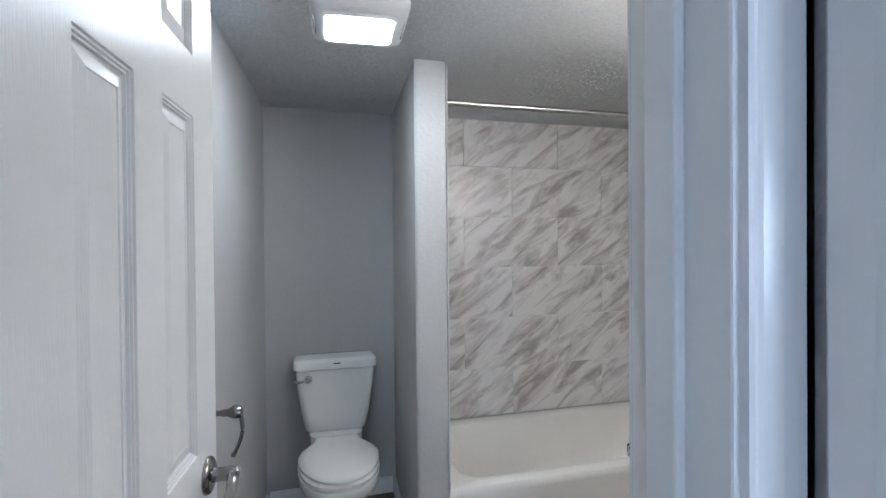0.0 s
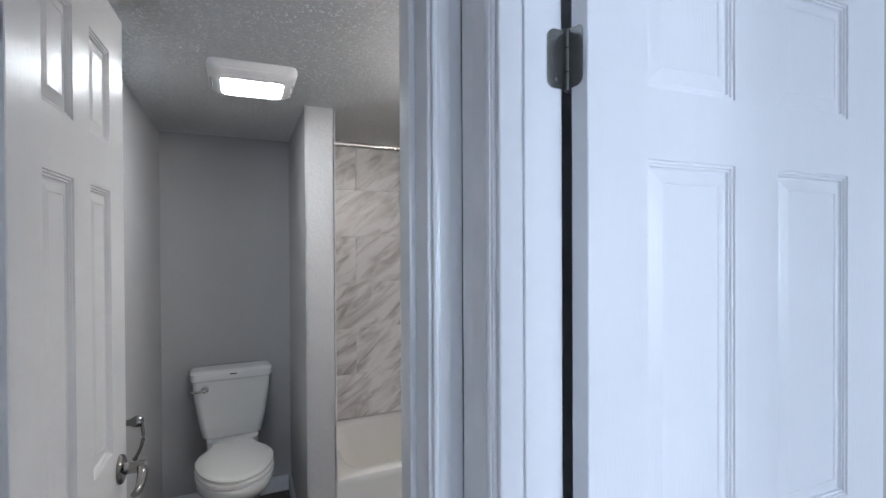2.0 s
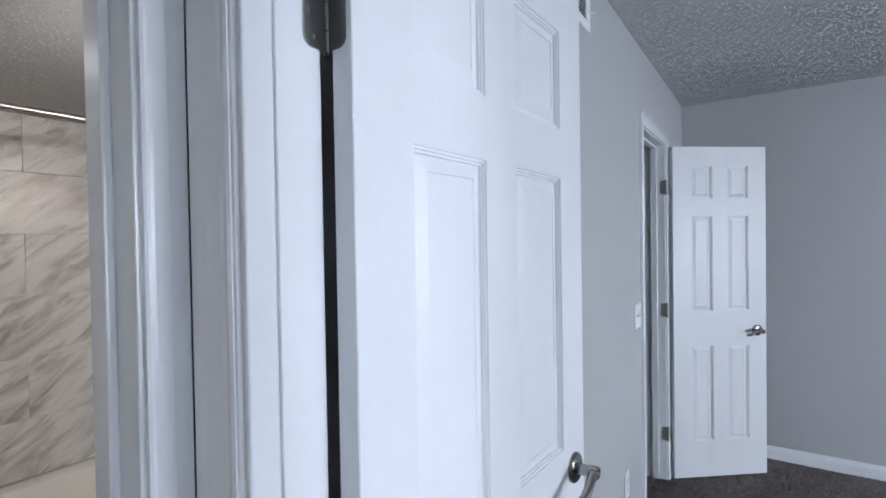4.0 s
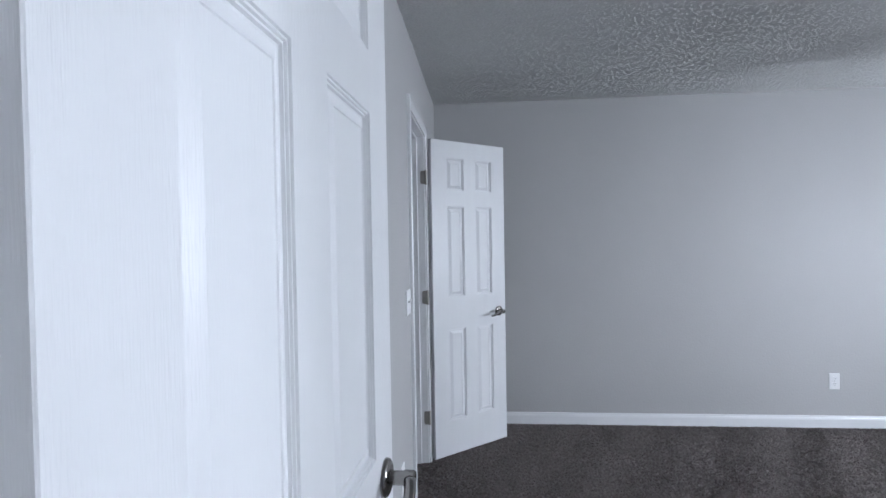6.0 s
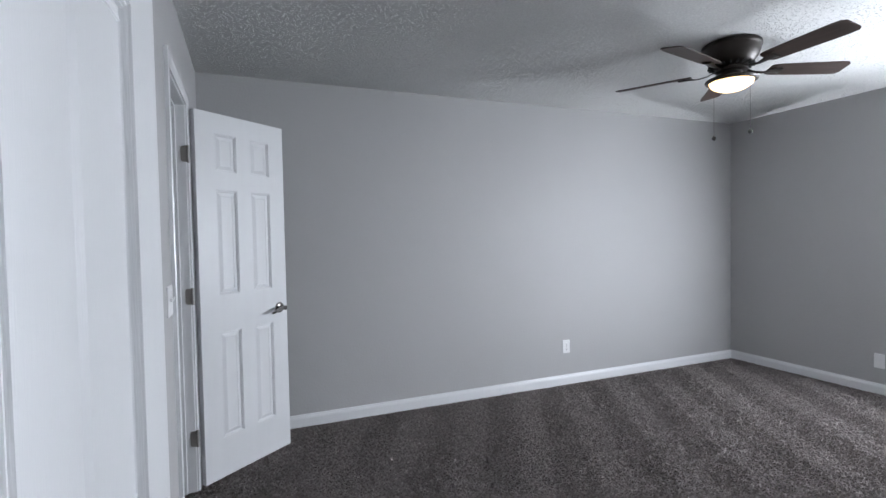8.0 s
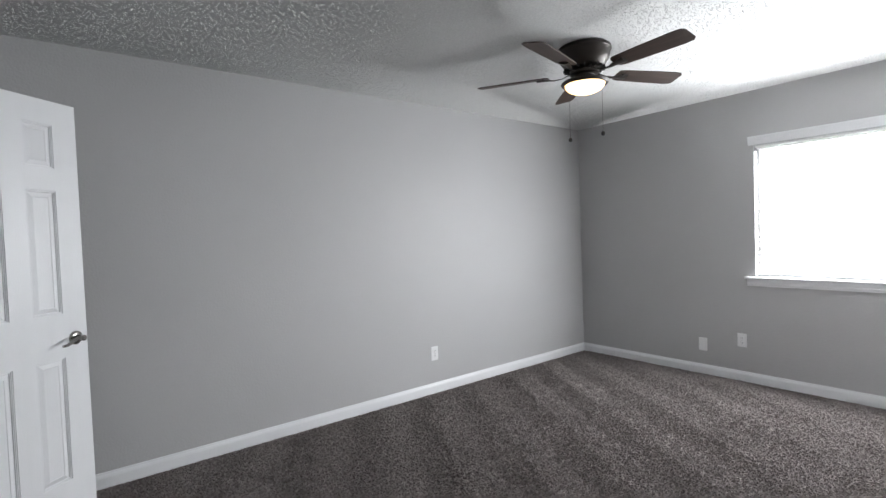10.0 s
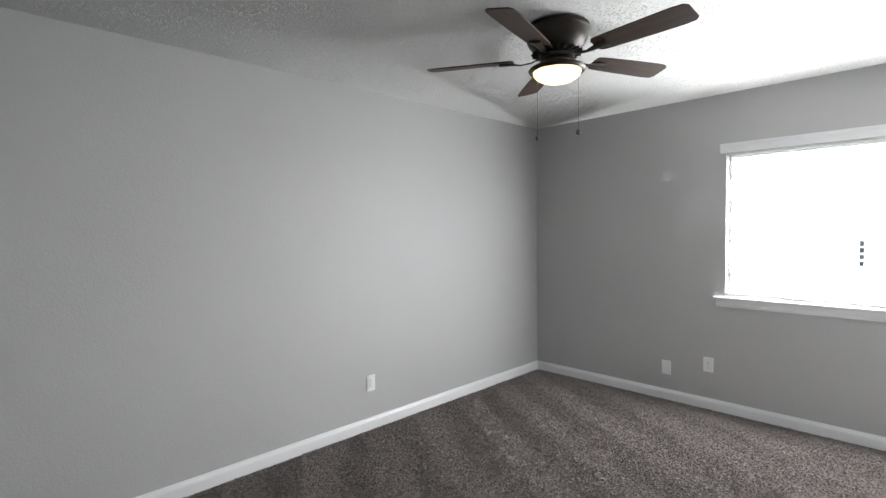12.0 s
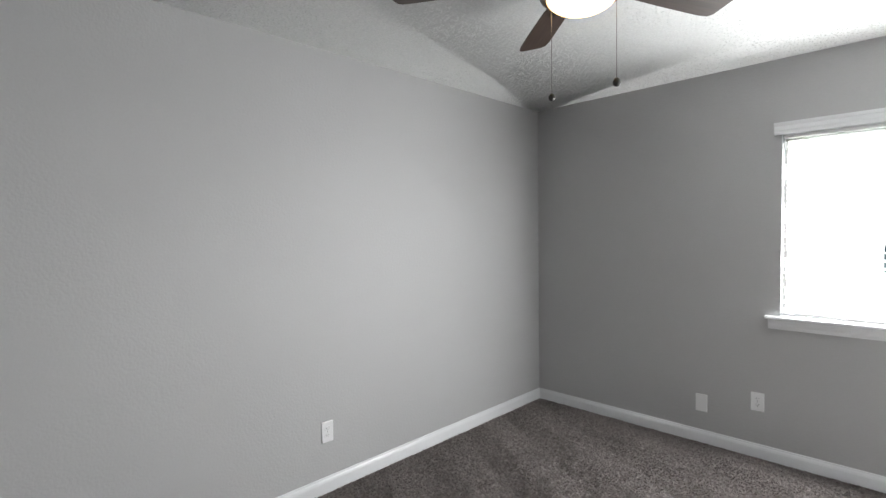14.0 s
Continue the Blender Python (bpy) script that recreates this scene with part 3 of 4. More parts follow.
def lever(parent, x, z, toward, side):
    """Round rose, neck and curved lever. side: -1 on the front face, 1 on the back; toward: the way the lever points along the leaf."""
    y = 0.0 if side < 0 else THICK
    at = Matrix.Translation((x, y, z)) @ Matrix.Diagonal((toward, side, 1, 1))
    h = part("lever_handle", lathe([(0.0335, 0), (0.0335, 0.004), (0.031, 0.008), (0.026, 0.0105), (0.015, 0.012), (0.0145, 0.014)], 36, "y"), NICKEL, parent,
             "satin nickel lever handle", True, at)
    part("neck", lathe([(0.0145, 0.011), (0.0125, 0.016), (0.0125, 0.034), (0.0145, 0.037), (0.0145, 0.053), (0.012, 0.056), (0.004, 0.0565)], 24, "y"), NICKEL, h, "", True)
    pts, rad = [], []
    for k in range(15):
        s = k / 14
        pts.append((0.004 + 0.1 * s, 0.046 + 0.010 * math.sin(s * 2.6), 0.008 * math.sin(s * math.pi * 1.7) - 0.012 * s))
        rad.append(0.0115 - 0.003 * s)
    part("grip", tube(pts, rad, 12, 0.75), NICKEL, h, "", True)
    return h



def hinge(parent, pivot, jamb_dir, leaf_dir, z, metal=None):
    """Two rounded plates and a knuckle. pivot: the pin's place; the dirs point from the pin along each plate, plates facing the viewer's side."""
    metal = metal or HINGE
    h = part("hinge", lathe([(0.0035, -0.046), (0.0066, -0.043), (0.0066, -0.018), (0.0045, -0.0178), (0.0045, -0.0165), (0.0066, -0.0163), (0.0066, 0.0163), (0.0045, 0.0165), (0.0045, 0.0178), (0.0066, 0.018), (0.0066, 0.043), (0.0035, 0.046)], 14), metal, parent,
             "brushed steel hinge with rounded plates", True, Matrix.Translation((*pivot, z)))
    for d in (jamb_dir, leaf_dir):
        dv = Vector((*d, 0)).normalized()
        n = Vector((-dv.y, dv.x, 0))
        m = Matrix(((dv.x, n.x, 0, 0), (dv.y, n.y, 0, 0), (0, 0, 1, 0), (0, 0, 0, 1)))
        out = [(0.0, -0.0415), (0.023, -0.0415)] + [(0.023 + 0.012 * math.sin(a), -0.0295 - 0.012 * math.cos(a)) for a in (0.4, 0.8, 1.2)] + [(0.035, -0.0295), (0.035, 0.0295)]
        out += [(0.023 + 0.012 * math.cos(a), 0.0295 + 0.012 * math.sin(a)) for a in (0.4, 0.8, 1.2)] + [(0.023, 0.0415), (0.0, 0.0415)]
        bm = loft(bmesh.new(), [[(x, y, zz) for x, zz in out] for y in (-0.0015, 0.0015)])
        bm.transform(m)
        part("plate", bm, metal, h)
        for sx, sz in ((0.019, -0.029), (0.027, 0.0), (0.019, 0.029)):
            bm = lathe([(0.0042, -0.0021), (0.0042, 0.0018), (0.002, 0.0021)], 10, "y")
            bm.transform(m @ Matrix.Translation((sx, 0, sz)))
            part("screw", bm, metal, h)
    return h


def door(name, label, start, end, width, cols, front_side, handle_z=0.965, both=True, backset=0.062):
    """A leaf whose visible face runs from start (hinge side) to end. front_side: 1 if the front faces right of that way, else -1."""
    d = Vector((end[0] - start[0], end[1] - start[1], 0)).normalized()
    a = math.atan2(d.y, d.x)
    m = Matrix.Translation((*start, 0.016)) @ Matrix.Rotation(a, 4, "Z")
    if front_side < 0:
        m = m @ Matrix.Diagonal((1, -1, 1, 1))
    t = thing(name, label, "door", kind="structure")
    leaf = part("leaf", leaf_body(width, cols), DOOR, t, at=m)
    for face in (0, 1):
        for c in cols:
            for r in ROWS:
                panel(leaf, c[0], c[1], r[0], r[1], face)
    lever(leaf, width - backset, handle_z, -1, -1)
    if both:
        lever(leaf, width - backset, handle_z, -1, 1)
    part("latch_plate", bx(width - 0.0005, width + 0.0012, 0.006, 0.029, handle_z - 0.028, handle_z + 0.028, 0.0005), NICKEL, leaf, "satin nickel latch plate")
    return t


near_door = door("door_2", "white six-panel bedroom door standing open with a nickel lever", (0.599, 0.237), (1.306, 0.206), 0.709, ((0.106, 0.290), (0.394, 0.591)), 1)
for z in (1.761, 1.05, 0.28):
    hinge(near_door, (0.6015, 0.2812), (-1, 0.0), (-0.035, -1), z)
bath_door = door("door_1", "white six-panel bathroom door standing open against the side wall", (-0.099, 0.552), (-0.049, 1.135), 0.585, ((0.112, 0.247), (0.338, 0.473)), 1, both=False)
for z in (1.805, 1.05, 0.28):
    hinge(bath_door, (-0.1365, 0.535), (-0.02, -1), (1, 0.3), z)
entry_door = door("door_3", "white six-panel door standing open in the corner of the bedroom", (3.415, 0.336), (3.799, -0.131), 0.605, ((0.118, 0.255), (0.352, 0.489)), 1, handle_z=0.895)
for z in (1.80, 1.05, 0.29):
    hinge(entry_door, (3.4005, 0.368), (0, 1), (0.9, -0.1), z, GUN)

# ---- bedroom window ----
win = thing("window_1", "wide white bedroom window with stool, apron and head moulding", "window", kind="structure")
for x0, x1, z0, z1 in ((WIN_X0, WIN_X0 + 0.02, WIN_Z0, WIN_Z1), (WIN_X1 - 0.02, WIN_X1, WIN_Z0, WIN_Z1), (WIN_X0 + 0.02, WIN_X1 - 0.02, WIN_Z0, WIN_Z0 + 0.03),
                       (WIN_X0 + 0.02, WIN_X1 - 0.02, WIN_Z1 - 0.03, WIN_Z1)):
    part("window_frame", bx(x0 + 0.001, x1 - 0.001, SY - 0.112, SY - 0.072, z0 + 0.001, z1 - 0.001, 0.004), VINYLFRAME, win)
for x0, x1 in ((WIN_X0 + 0.02, WIN_X1 - 0.02),):
    g = part("pane", bx(x0 - 0.008, x1 + 0.008, SY - 0.095, SY - 0.091, WIN_Z0 + 0.025, WIN_Z1 - 0.025), GLASS, win, "clear window pane")
    g.visible_shadow = False
part("window_sill", bx(WIN_X0 - 0.075, WIN_X1 + 0.075, SY + 0.0005, SY + 0.034, 0.882, 0.902, 0.005), TRIM, win)
for x0, x1, z0, z1 in ((WIN_X0 + 0.0005, WIN_X0 + 0.0035, WIN_Z0 + 0.007, WIN_Z1 - 0.004), (WIN_X1 - 0.0035, WIN_X1 - 0.0005, WIN_Z0 + 0.007, WIN_Z1 - 0.004), (WIN_X0 + 0.0005, WIN_X1 - 0.0005, WIN_Z1 - 0.0035, WIN_Z1 - 0.0005)):
    part("reveal", bx(x0, x1, SY - 0.0715, SY - 0.0005, z0, z1), TRIM, win)
part("window_sill", bx(WIN_X0 + 0.001, WIN_X1 - 0.001, SY - 0.07, SY, 0.9045, 0.91, 0.001), TRIM, win)
APRON = [(0, 0), (0.012, 0), (0.014, 0.012), (0.018, 0.02), (0.019, 0.035), (0.024, 0.05), (0.026, 0.058), (0, 0.058)]
part("apron", loft(bmesh.new(), [[(x, SY + 0.0005 + t, 0.823 + z) for t, z in APRON] for x in (WIN_X0 - 0.058, WIN_X1 + 0.058)]), TRIM, win)
CROWN = [(0, 0), (0.012, 0), (0.016, 0.012), (0.016, 0.018), (0.02, 0.024), (0.02, 0.046), (0.026, 0.052), (0.03, 0.066), (0, 0.066)]
part("head_moulding", loft(bmesh.new(), [[(x, SY + 0.0005 + t, 1.989 + z * 1.06) for t, z in CROWN] for x in (WIN_X0 - 0.036, WIN_X1 + 0.036)]), TRIM, win)

# added frame and pane, out of view, around the hall fill lamp
hall_fill_win = thing("added_window", "unseen white framed window added around the hall fill lamp", "window", kind="structure")
for y0, y1, z0, z1 in ((H_Y0, H_Y0 + 0.03, WIN_Z0, WIN_Z1), (H_Y1 - 0.03, H_Y1, WIN_Z0, WIN_Z1), (H_Y0 + 0.03, H_Y1 - 0.03, WIN_Z0, WIN_Z0 + 0.03), (H_Y0 + 0.03, H_Y1 - 0.03, WIN_Z1 - 0.03, WIN_Z1)):
    part("window_frame", bx(HX - 0.085, HX - 0.045, y0 + 0.001, y1 - 0.001, z0 + 0.001, z1 - 0.001, 0.004), VINYLFRAME, hall_fill_win)
g = part("pane", bx(HX - 0.067, HX - 0.063, H_Y0 + 0.025, H_Y1 - 0.025, WIN_Z0 + 0.025, WIN_Z1 - 0.025), GLASS, hall_fill_win, "clear window pane")
g.visible_shadow = False

blind = thing("window_blind", "white horizontal slat blind lowered with its slats open", "blind")
part("headrail", bx(WIN_X0 + 0.008, WIN_X1 - 0.008, SY - 0.064, SY - 0.012, WIN_Z1 - 0.02, WIN_Z1 - 0.004, 0.003), SLAT, blind)
slat = None
for k in range(24):
    at = Matrix.Translation(((WIN_X0 + WIN_X1) / 2, SY - 0.038, WIN_Z1 - 0.042 - k * 0.0435)) @ Matrix.Rotation(radians(-7), 4, "X")
    if slat is None:
        L = (WIN_X1 - WIN_X0) / 2 - 0.0045
        arc = [(-0.024, -0.0018), (-0.012, 0.0003), (0, 0.001), (0.012, 0.0003), (0.024, -0.0018)]
        outl = [(y, z + 0.0013) for y, z in arc] + [(y, z - 0.0013) for y, z in reversed(arc)]
        slat = part("slat", loft(bmesh.new(), [[(x, y, z) for y, z in outl] for x in (-L, L)]), SLAT, blind, at=at)
    else:
        share("slat", slat, blind, at)
part("bottom_rail", bx(WIN_X0 + 0.01, WIN_X1 - 0.01, SY - 0.062, SY - 0.014, WIN_Z0 + 0.012, WIN_Z0 + 0.03, 0.004), SLAT, blind)
for x in (WIN_X0 + 0.12, 1.76, WIN_X1 - 0.10):
    for y in (SY - 0.064, SY - 0.012):
        part("ladder_cord", tube([(x, y, WIN_Z0 + 0.02), (x, y, WIN_Z1 - 0.03)], 0.0011, 6), CORD, blind)
part("tilt_wand", tube([(2.257, SY + 0.004, 1.211), (2.257, SY + 0.004, 1.60)], 0.003, 8), WAND, blind, "grey plastic tilt wand")

# ---- ceiling fan ----
FX, FY = 2.57, -2.585
fan = thing("ceiling_fan", "dark bronze ceiling fan with five walnut blades and lit bowl", "ceiling fan", Matrix.Translation((FX, FY, CZ)))
part("motor_housing", lathe([(0.148, 0), (0.157, -0.008), (0.159, -0.026), (0.152, -0.036), (0.149, -0.06), (0.139, -0.085), (0.12, -0.11), (0.097, -0.13), (0.07, -0.14)], 48), BRONZE, fan, "", True)
part("hub", lathe([(0.075, -0.139), (0.085, -0.143), (0.085, -0.158), (0.06, -0.165), (0.055, -0.185), (0.075, -0.195), (0.09, -0.199)], 40), BRONZE, fan, "", True)
part("light_rim", lathe([(0.065, -0.192), (0.11, -0.197), (0.134, -0.203), (0.14, -0.211), (0.136, -0.22), (0.127, -0.225), (0.117, -0.221), (0.11, -0.212)], 48), BRONZE, fan, "", True)
prof = [(0.117, -0.214)] + [(0.117 * math.cos(a), -0.218 - 0.058 * math.sin(a)) for a in [k * math.pi / 2 / 9 for k in range(0, 9)]] + [(0.004, -0.276)]
part("bowl", lathe(prof, 40), BOWL, fan, "frosted glass bowl glowing warm white", True)
for k in range(20):
    a = 2 * math.pi * k / 20
    bm = bx(0.088, 0.124, -0.004, 0.004, -0.137, -0.124, 0.001)
    part("vent_slot", bm, SLOT, fan, at=Matrix.Rotation(a, 4, "Z"))
BLADE_OUT = [(0.215, 0.036), (0.225, 0.05), (0.26, 0.056), (0.4, 0.062), (0.6, 0.067), (0.645, 0.062), (0.66, 0.045)]
for k in range(5):
    turn = Matrix.Rotation(radians(31 + 72 * k), 4, "Z")
    tilt = Matrix.Translation((0, 0, -0.152)) @ Matrix.Rotation(radians(-12), 4, "X")
    out = [(x, y) for x, y in BLADE_OUT] + [(x, -y) for x, y in reversed(BLADE_OUT)]
    b = part("blade", prism(bmesh.new(), out, -0.003, 0.003), BLADE, fan, at=turn @ tilt)
    part("blade_iron", tube([(-0.145, 0, 0.008), (-0.10, 0, -0.012), (-0.045, 0, -0.018), (0.0, 0, -0.011), (0.06, 0, -0.0075)], [0.012, 0.011, 0.012, 0.02, 0.03], 10, 0.28), BRONZE, b, "", True, Matrix.Translation((0.225, 0, 0)))
    for sx, sy in ((0.25, 0.018), (0.25, -0.018), (0.275, 0)):
        part("screw", lathe([(0.005, -0.0135), (0.006, -0.012), (0.006, -0.003)], 8), BRONZE, b, at=Matrix.Translation((sx, sy, 0)))
for kx, ky, kz in ((0.126, -0.014, 1.913), (-0.127, 0.014, 1.904)):
    part("pull_chain", tube([(kx, ky, kz - CZ + 0.012), (kx, ky, -0.223)], 0.0011, 6), NICKEL, fan, "thin metal pull chain")
    part("pull_knob", lathe([(0.002, 0.014), (0.007, 0.011), (0.0115, 0.004), (0.0125, -0.002), (0.0105, -0.009), (0.005, -0.0135), (0.001, -0.014)], 16), BLACK, fan, "black round pull knob", True, Matrix.Translation((kx, ky, kz - CZ)))


# ---- plates, switch and vent ----
def plate(name, label, category, at, w=0.072, h=0.116, face="outlet", group=""):
    """A wall plate in the xz plane whose front faces -y."""
    t = thing(name, label, category, at, group)
    o, i = rrect(w, h, 0.004), rrect(w - 0.006, h - 0.006, 0.003)
    part("cover", loft(bmesh.new(), [[(x, -0.0003, z) for x, z in o], [(x, -0.004, z) for x, z in o], [(x, -0.006, z) for x, z in i]]), PLASTIC, t)
    if face == "outlet":
        for dz in (0.0195, -0.0195):
            r = part("receptacle", loft(bmesh.new(), [[(x, y, z + dz) for x, z in rrect(0.033, 0.028, 0.009)] for y in (-0.005, -0.0078)]), PLASTIC, t)
            for sx, sh in ((-0.0065, 0.009), (0.0065, 0.007)):
                part("slot", bx(sx - 0.0011, sx + 0.0011, -0.0082, -0.0075, dz + 0.003 - sh / 2, dz + 0.003 + sh / 2), SLOT, r)
            part("slot", bx(-0.002, 0.002, -0.0082, -0.0075, dz - 0.009, dz - 0.0055), SLOT, r)
        part("screw", lathe([(0.0028, -0.0055), (0.0028, -0.0068), (0.001, -0.0072)], 10, "y"), NICKEL, t)
    if face == "blank":
        for dz in (0.042, -0.042):
            part("screw", lathe([(0.0028, -0.0055), (0.0028, -0.0068), (0.001, -0.0072)], 10, "y"), PLASTIC, t, at=Matrix.Translation((0, 0, dz)))
    if face == "switch":
        for dx in (-0.023, 0.023):
            part("toggle", bx(dx - 0.005, dx + 0.005, -0.017, -0.005, 0.0, 0.012, 0.002), PLASTIC, t)
            for dz in (0.03, -0.03):
                part("screw", lathe([(0.0028, -0.0055), (0.0028, -0.0068), (0.001, -0.0072)], 10, "y"), PLASTIC, t, at=Matrix.Translation((dx, 0, dz)))
    return t


plate("wall_outlet", "white duplex outlet on the grey wall above the baseboard", "outlet", pose(EX, -2.502, 0.338, rz=-90), group="wall outlets")
plate("wall_outlet", "white duplex outlet on the grey wall under the window", "outlet", pose(2.481, SY, 0.353, rz=180), group="wall outlets")
plate("blank_plate", "white blank cover plate low on the grey wall", "wall plate", pose(2.803, SY, 0.27, rz=180), face="blank")
plate("wall_outlet", "white duplex outlet on the wall beside the corner doorway", "outlet", pose(2.40, NY, 0.40), group="wall outlets")
plate("light_switch", "white double toggle light switch beside the door casing", "switch", pose(2.635, NY, 1.118), w=0.116, face="switch")

vent = thing("wall_vent", "white metal return-air grille high on the bedroom wall", "vent", pose(1.729, NY, 2.309))
VW, VH = 0.2, 0.086
for x0, x1, z0, z1 in ((-VW, VW, -VH, -VH + 0.034), (-VW, VW, VH - 0.034, VH), (-VW, -VW + 0.042, -VH + 0.034, VH - 0.034), (VW - 0.042, VW, -VH + 0.034, VH - 0.034)):
    part("frame", bx(x0, x1, -0.008, -0.0004, z0, z1, 0.0025), PLASTIC, vent)
part("backing", bx(-VW + 0.042, VW - 0.042, -0.0025, -0.0004, -VH + 0.034, VH - 0.034), SLOT, vent)
for k in range(8):
    part("louvre", bx(-VW + 0.042, VW - 0.042, -0.0007, 0.0007, -0.0075, 0.0075), PLASTIC, vent,
         at=Matrix.Translation((0, -0.007, -VH + 0.042 + k * 0.0137)) @ Matrix.Rotation(radians(-38), 4, "X"))
part("damper_lever", tube([(VW - 0.02, -0.007, -0.02), (VW - 0.012, -0.02, -0.021), (VW - 0.002, -0.024, -0.02)], 0.0025, 8), PLASTIC, vent)

# ---- bathroom: toilet ----
TX = 0.243
toilet = thing("toilet", "white two-piece toilet with closed lid and chrome flush lever", "toilet", Matrix.Translation((TX, 2.81, -0.006)))


def oval(a, front, back, y0, z, n=28, sq=2.3):
    """An egg-shaped outline, round in front, blunter behind."""
    out = []
    for k in range(n):
        t = 2 * math.pi * k / n
        c, s = math.cos(t), math.sin(t)
        ex = 2 / sq
        x = a * math.copysign(abs(c) ** ex, c)
        y = (front if s < 0 else back) * math.copysign(abs(s) ** ex, s)
        out.append((x, y0 + y, z))
    return out


def rr3(w, d, r, cy, z):
    return [(x, y + cy, z) for x, y in rrect(w, d, r, 5)]


part("tank", loft(bmesh.new(), [rr3(0.29, 0.14, 0.04, -0.09, 0.455), rr3(0.31, 0.15, 0.04, -0.09, 0.465), rr3(0.345, 0.165, 0.035, -0.09, 0.56), rr3(0.385, 0.18, 0.032, -0.092, 0.70), rr3(0.395, 0.185, 0.03, -0.093, 0.775)]), PORCELAIN, toilet, "", True)
part("tank_lid", loft(bmesh.new(), [rr3(0.40, 0.19, 0.03, -0.095, 0.776), rr3(0.418, 0.2, 0.032, -0.096, 0.782), rr3(0.422, 0.204, 0.034, -0.096, 0.80), rr3(0.416, 0.2, 0.036, -0.096, 0.818), rr3(0.39, 0.178, 0.04, -0.096, 0.826), rr3(0.3, 0.1, 0.04, -0.096, 0.828)]), PORCELAIN, toilet, "", True)
part("bowl", loft(bmesh.new(), [oval(0.115, 0.19, 0.24, -0.30, 0.0), oval(0.118, 0.2, 0.24, -0.30, 0.03), oval(0.108, 0.18, 0.24, -0.30, 0.1), oval(0.115, 0.2, 0.24, -0.30, 0.19),
                                oval(0.15, 0.25, 0.25, -0.34, 0.28), oval(0.178, 0.29, 0.2, -0.40, 0.345), oval(0.186, 0.305, 0.2, -0.405, 0.385), oval(0.184, 0.302, 0.2, -0.405, 0.40), oval(0.17, 0.28, 0.19, -0.405, 0.405)]), PORCELAIN, toilet, "", True)
part("pedestal_shelf", loft(bmesh.new(), [rr3(0.22, 0.2, 0.05, -0.12, 0.3), rr3(0.26, 0.22, 0.05, -0.12, 0.42), rr3(0.26, 0.22, 0.05, -0.12, 0.454)]), PORCELAIN, toilet, "", True)
part("seat", loft(bmesh.new(), [oval(0.172, 0.29, 0.19, -0.405, 0.407), oval(0.182, 0.302, 0.2, -0.405, 0.411), oval(0.182, 0.302, 0.2, -0.405, 0.422), oval(0.176, 0.295, 0.195, -0.405, 0.427)]), SEAT, toilet, "", True)


def lid_outline(a, front, z, back=0.155, n=22):
    """Half round in front, straight tapering sides towards the hinge."""
    out = [(a * math.cos(t), -0.42 - front * math.sin(t), z) for t in [math.pi * k / n for k in range(n + 1)]]
    return out + [(-a * 0.93, -0.36, z), (-a * 0.62, -0.42 + 0.62 * back * 1.55, z), (-a * 0.58, -0.42 + back * 1.32, z), (a * 0.58, -0.42 + back * 1.32, z), (a * 0.62, -0.42 + 0.62 * back * 1.55, z), (a * 0.93, -0.36, z)]


part("seat_lid", loft(bmesh.new(), [lid_outline(0.174, 0.276, 0.4295), lid_outline(0.181, 0.284, 0.433), lid_outline(0.181, 0.284, 0.442), lid_outline(0.174, 0.276, 0.448), lid_outline(0.15, 0.245, 0.4515), lid_outline(0.08, 0.14, 0.453, 0.12)]), SEAT, toilet, "", True)
for sx in (-0.075, 0.075):
    part("seat_hinge", loft(bmesh.new(), [rr3(0.04, 0.03, 0.008, -0.2, z) for z in (0.42, 0.452, 0.456)]), SEAT, toilet, at=Matrix.Translation((sx, -0.005, 0)))
fl = part("flush_lever", lathe([(0.02, -0.184), (0.02, -0.193), (0.015, -0.2), (0.003, -0.203)], 20, "y"), CHROME, toilet, "chrome flush lever", True, Matrix.Translation((-0.135, 0, 0.735)))
part("handle", tube([(0.0, -0.198, 0.0), (-0.02, -0.204, -0.004), (-0.045, -0.205, -0.006), (-0.068, -0.203, -0.002)], [0.01, 0.01, 0.009, 0.006], 10, 0.7), CHROME, fl, "", True)
part("maker_mark", bx(-0.012, 0.022, -0.199, -0.1955, 0.806, 0.812), SLOT, toilet)

# ---- bathroom: tub, rod, light ----
tub = thing("bathtub", "white enamelled alcove bathtub with a rolled rim", "bathtub", Matrix.Translation((1.43, 2.435, 0)))
TW, TD = 1.515, 0.79
rings = [rr3(TW, TD, 0.008, 0, 0.0), rr3(TW, TD, 0.008, 0, 0.34), rr3(TW, TD, 0.012, 0, 0.362), rr3(TW - 0.012, TD - 0.012, 0.014, 0, 0.372), rr3(TW - 0.03, TD - 0.03, 0.02, 0, 0.375),
         rr3(TW - 0.16, TD - 0.15, 0.11, 0, 0.374), rr3(TW - 0.185, TD - 0.175, 0.115, 0, 0.366), rr3(TW - 0.22, TD - 0.2, 0.12, 0, 0.31), rr3(TW - 0.34, TD - 0.27, 0.14, 0, 0.12), rr3(TW - 0.42, TD - 0.33, 0.12, 0, 0.085), rr3(TW - 0.6, TD - 0.5, 0.08, 0, 0.08)]
part("apron", loft(bmesh.new(), rings[:2], True, False), TUB, tub, "", True)
part("basin", loft(bmesh.new(), rings[1:], False, True), TUB, tub, "", True)
part("overflow_plate", lathe([(0.036, 0), (0.036, 0.004), (0.03, 0.008), (0.004, 0.01)], 24, "x"), CHROME, tub, "round chrome overflow plate", True, Matrix.Translation((-0.632, 0, 0.26)))
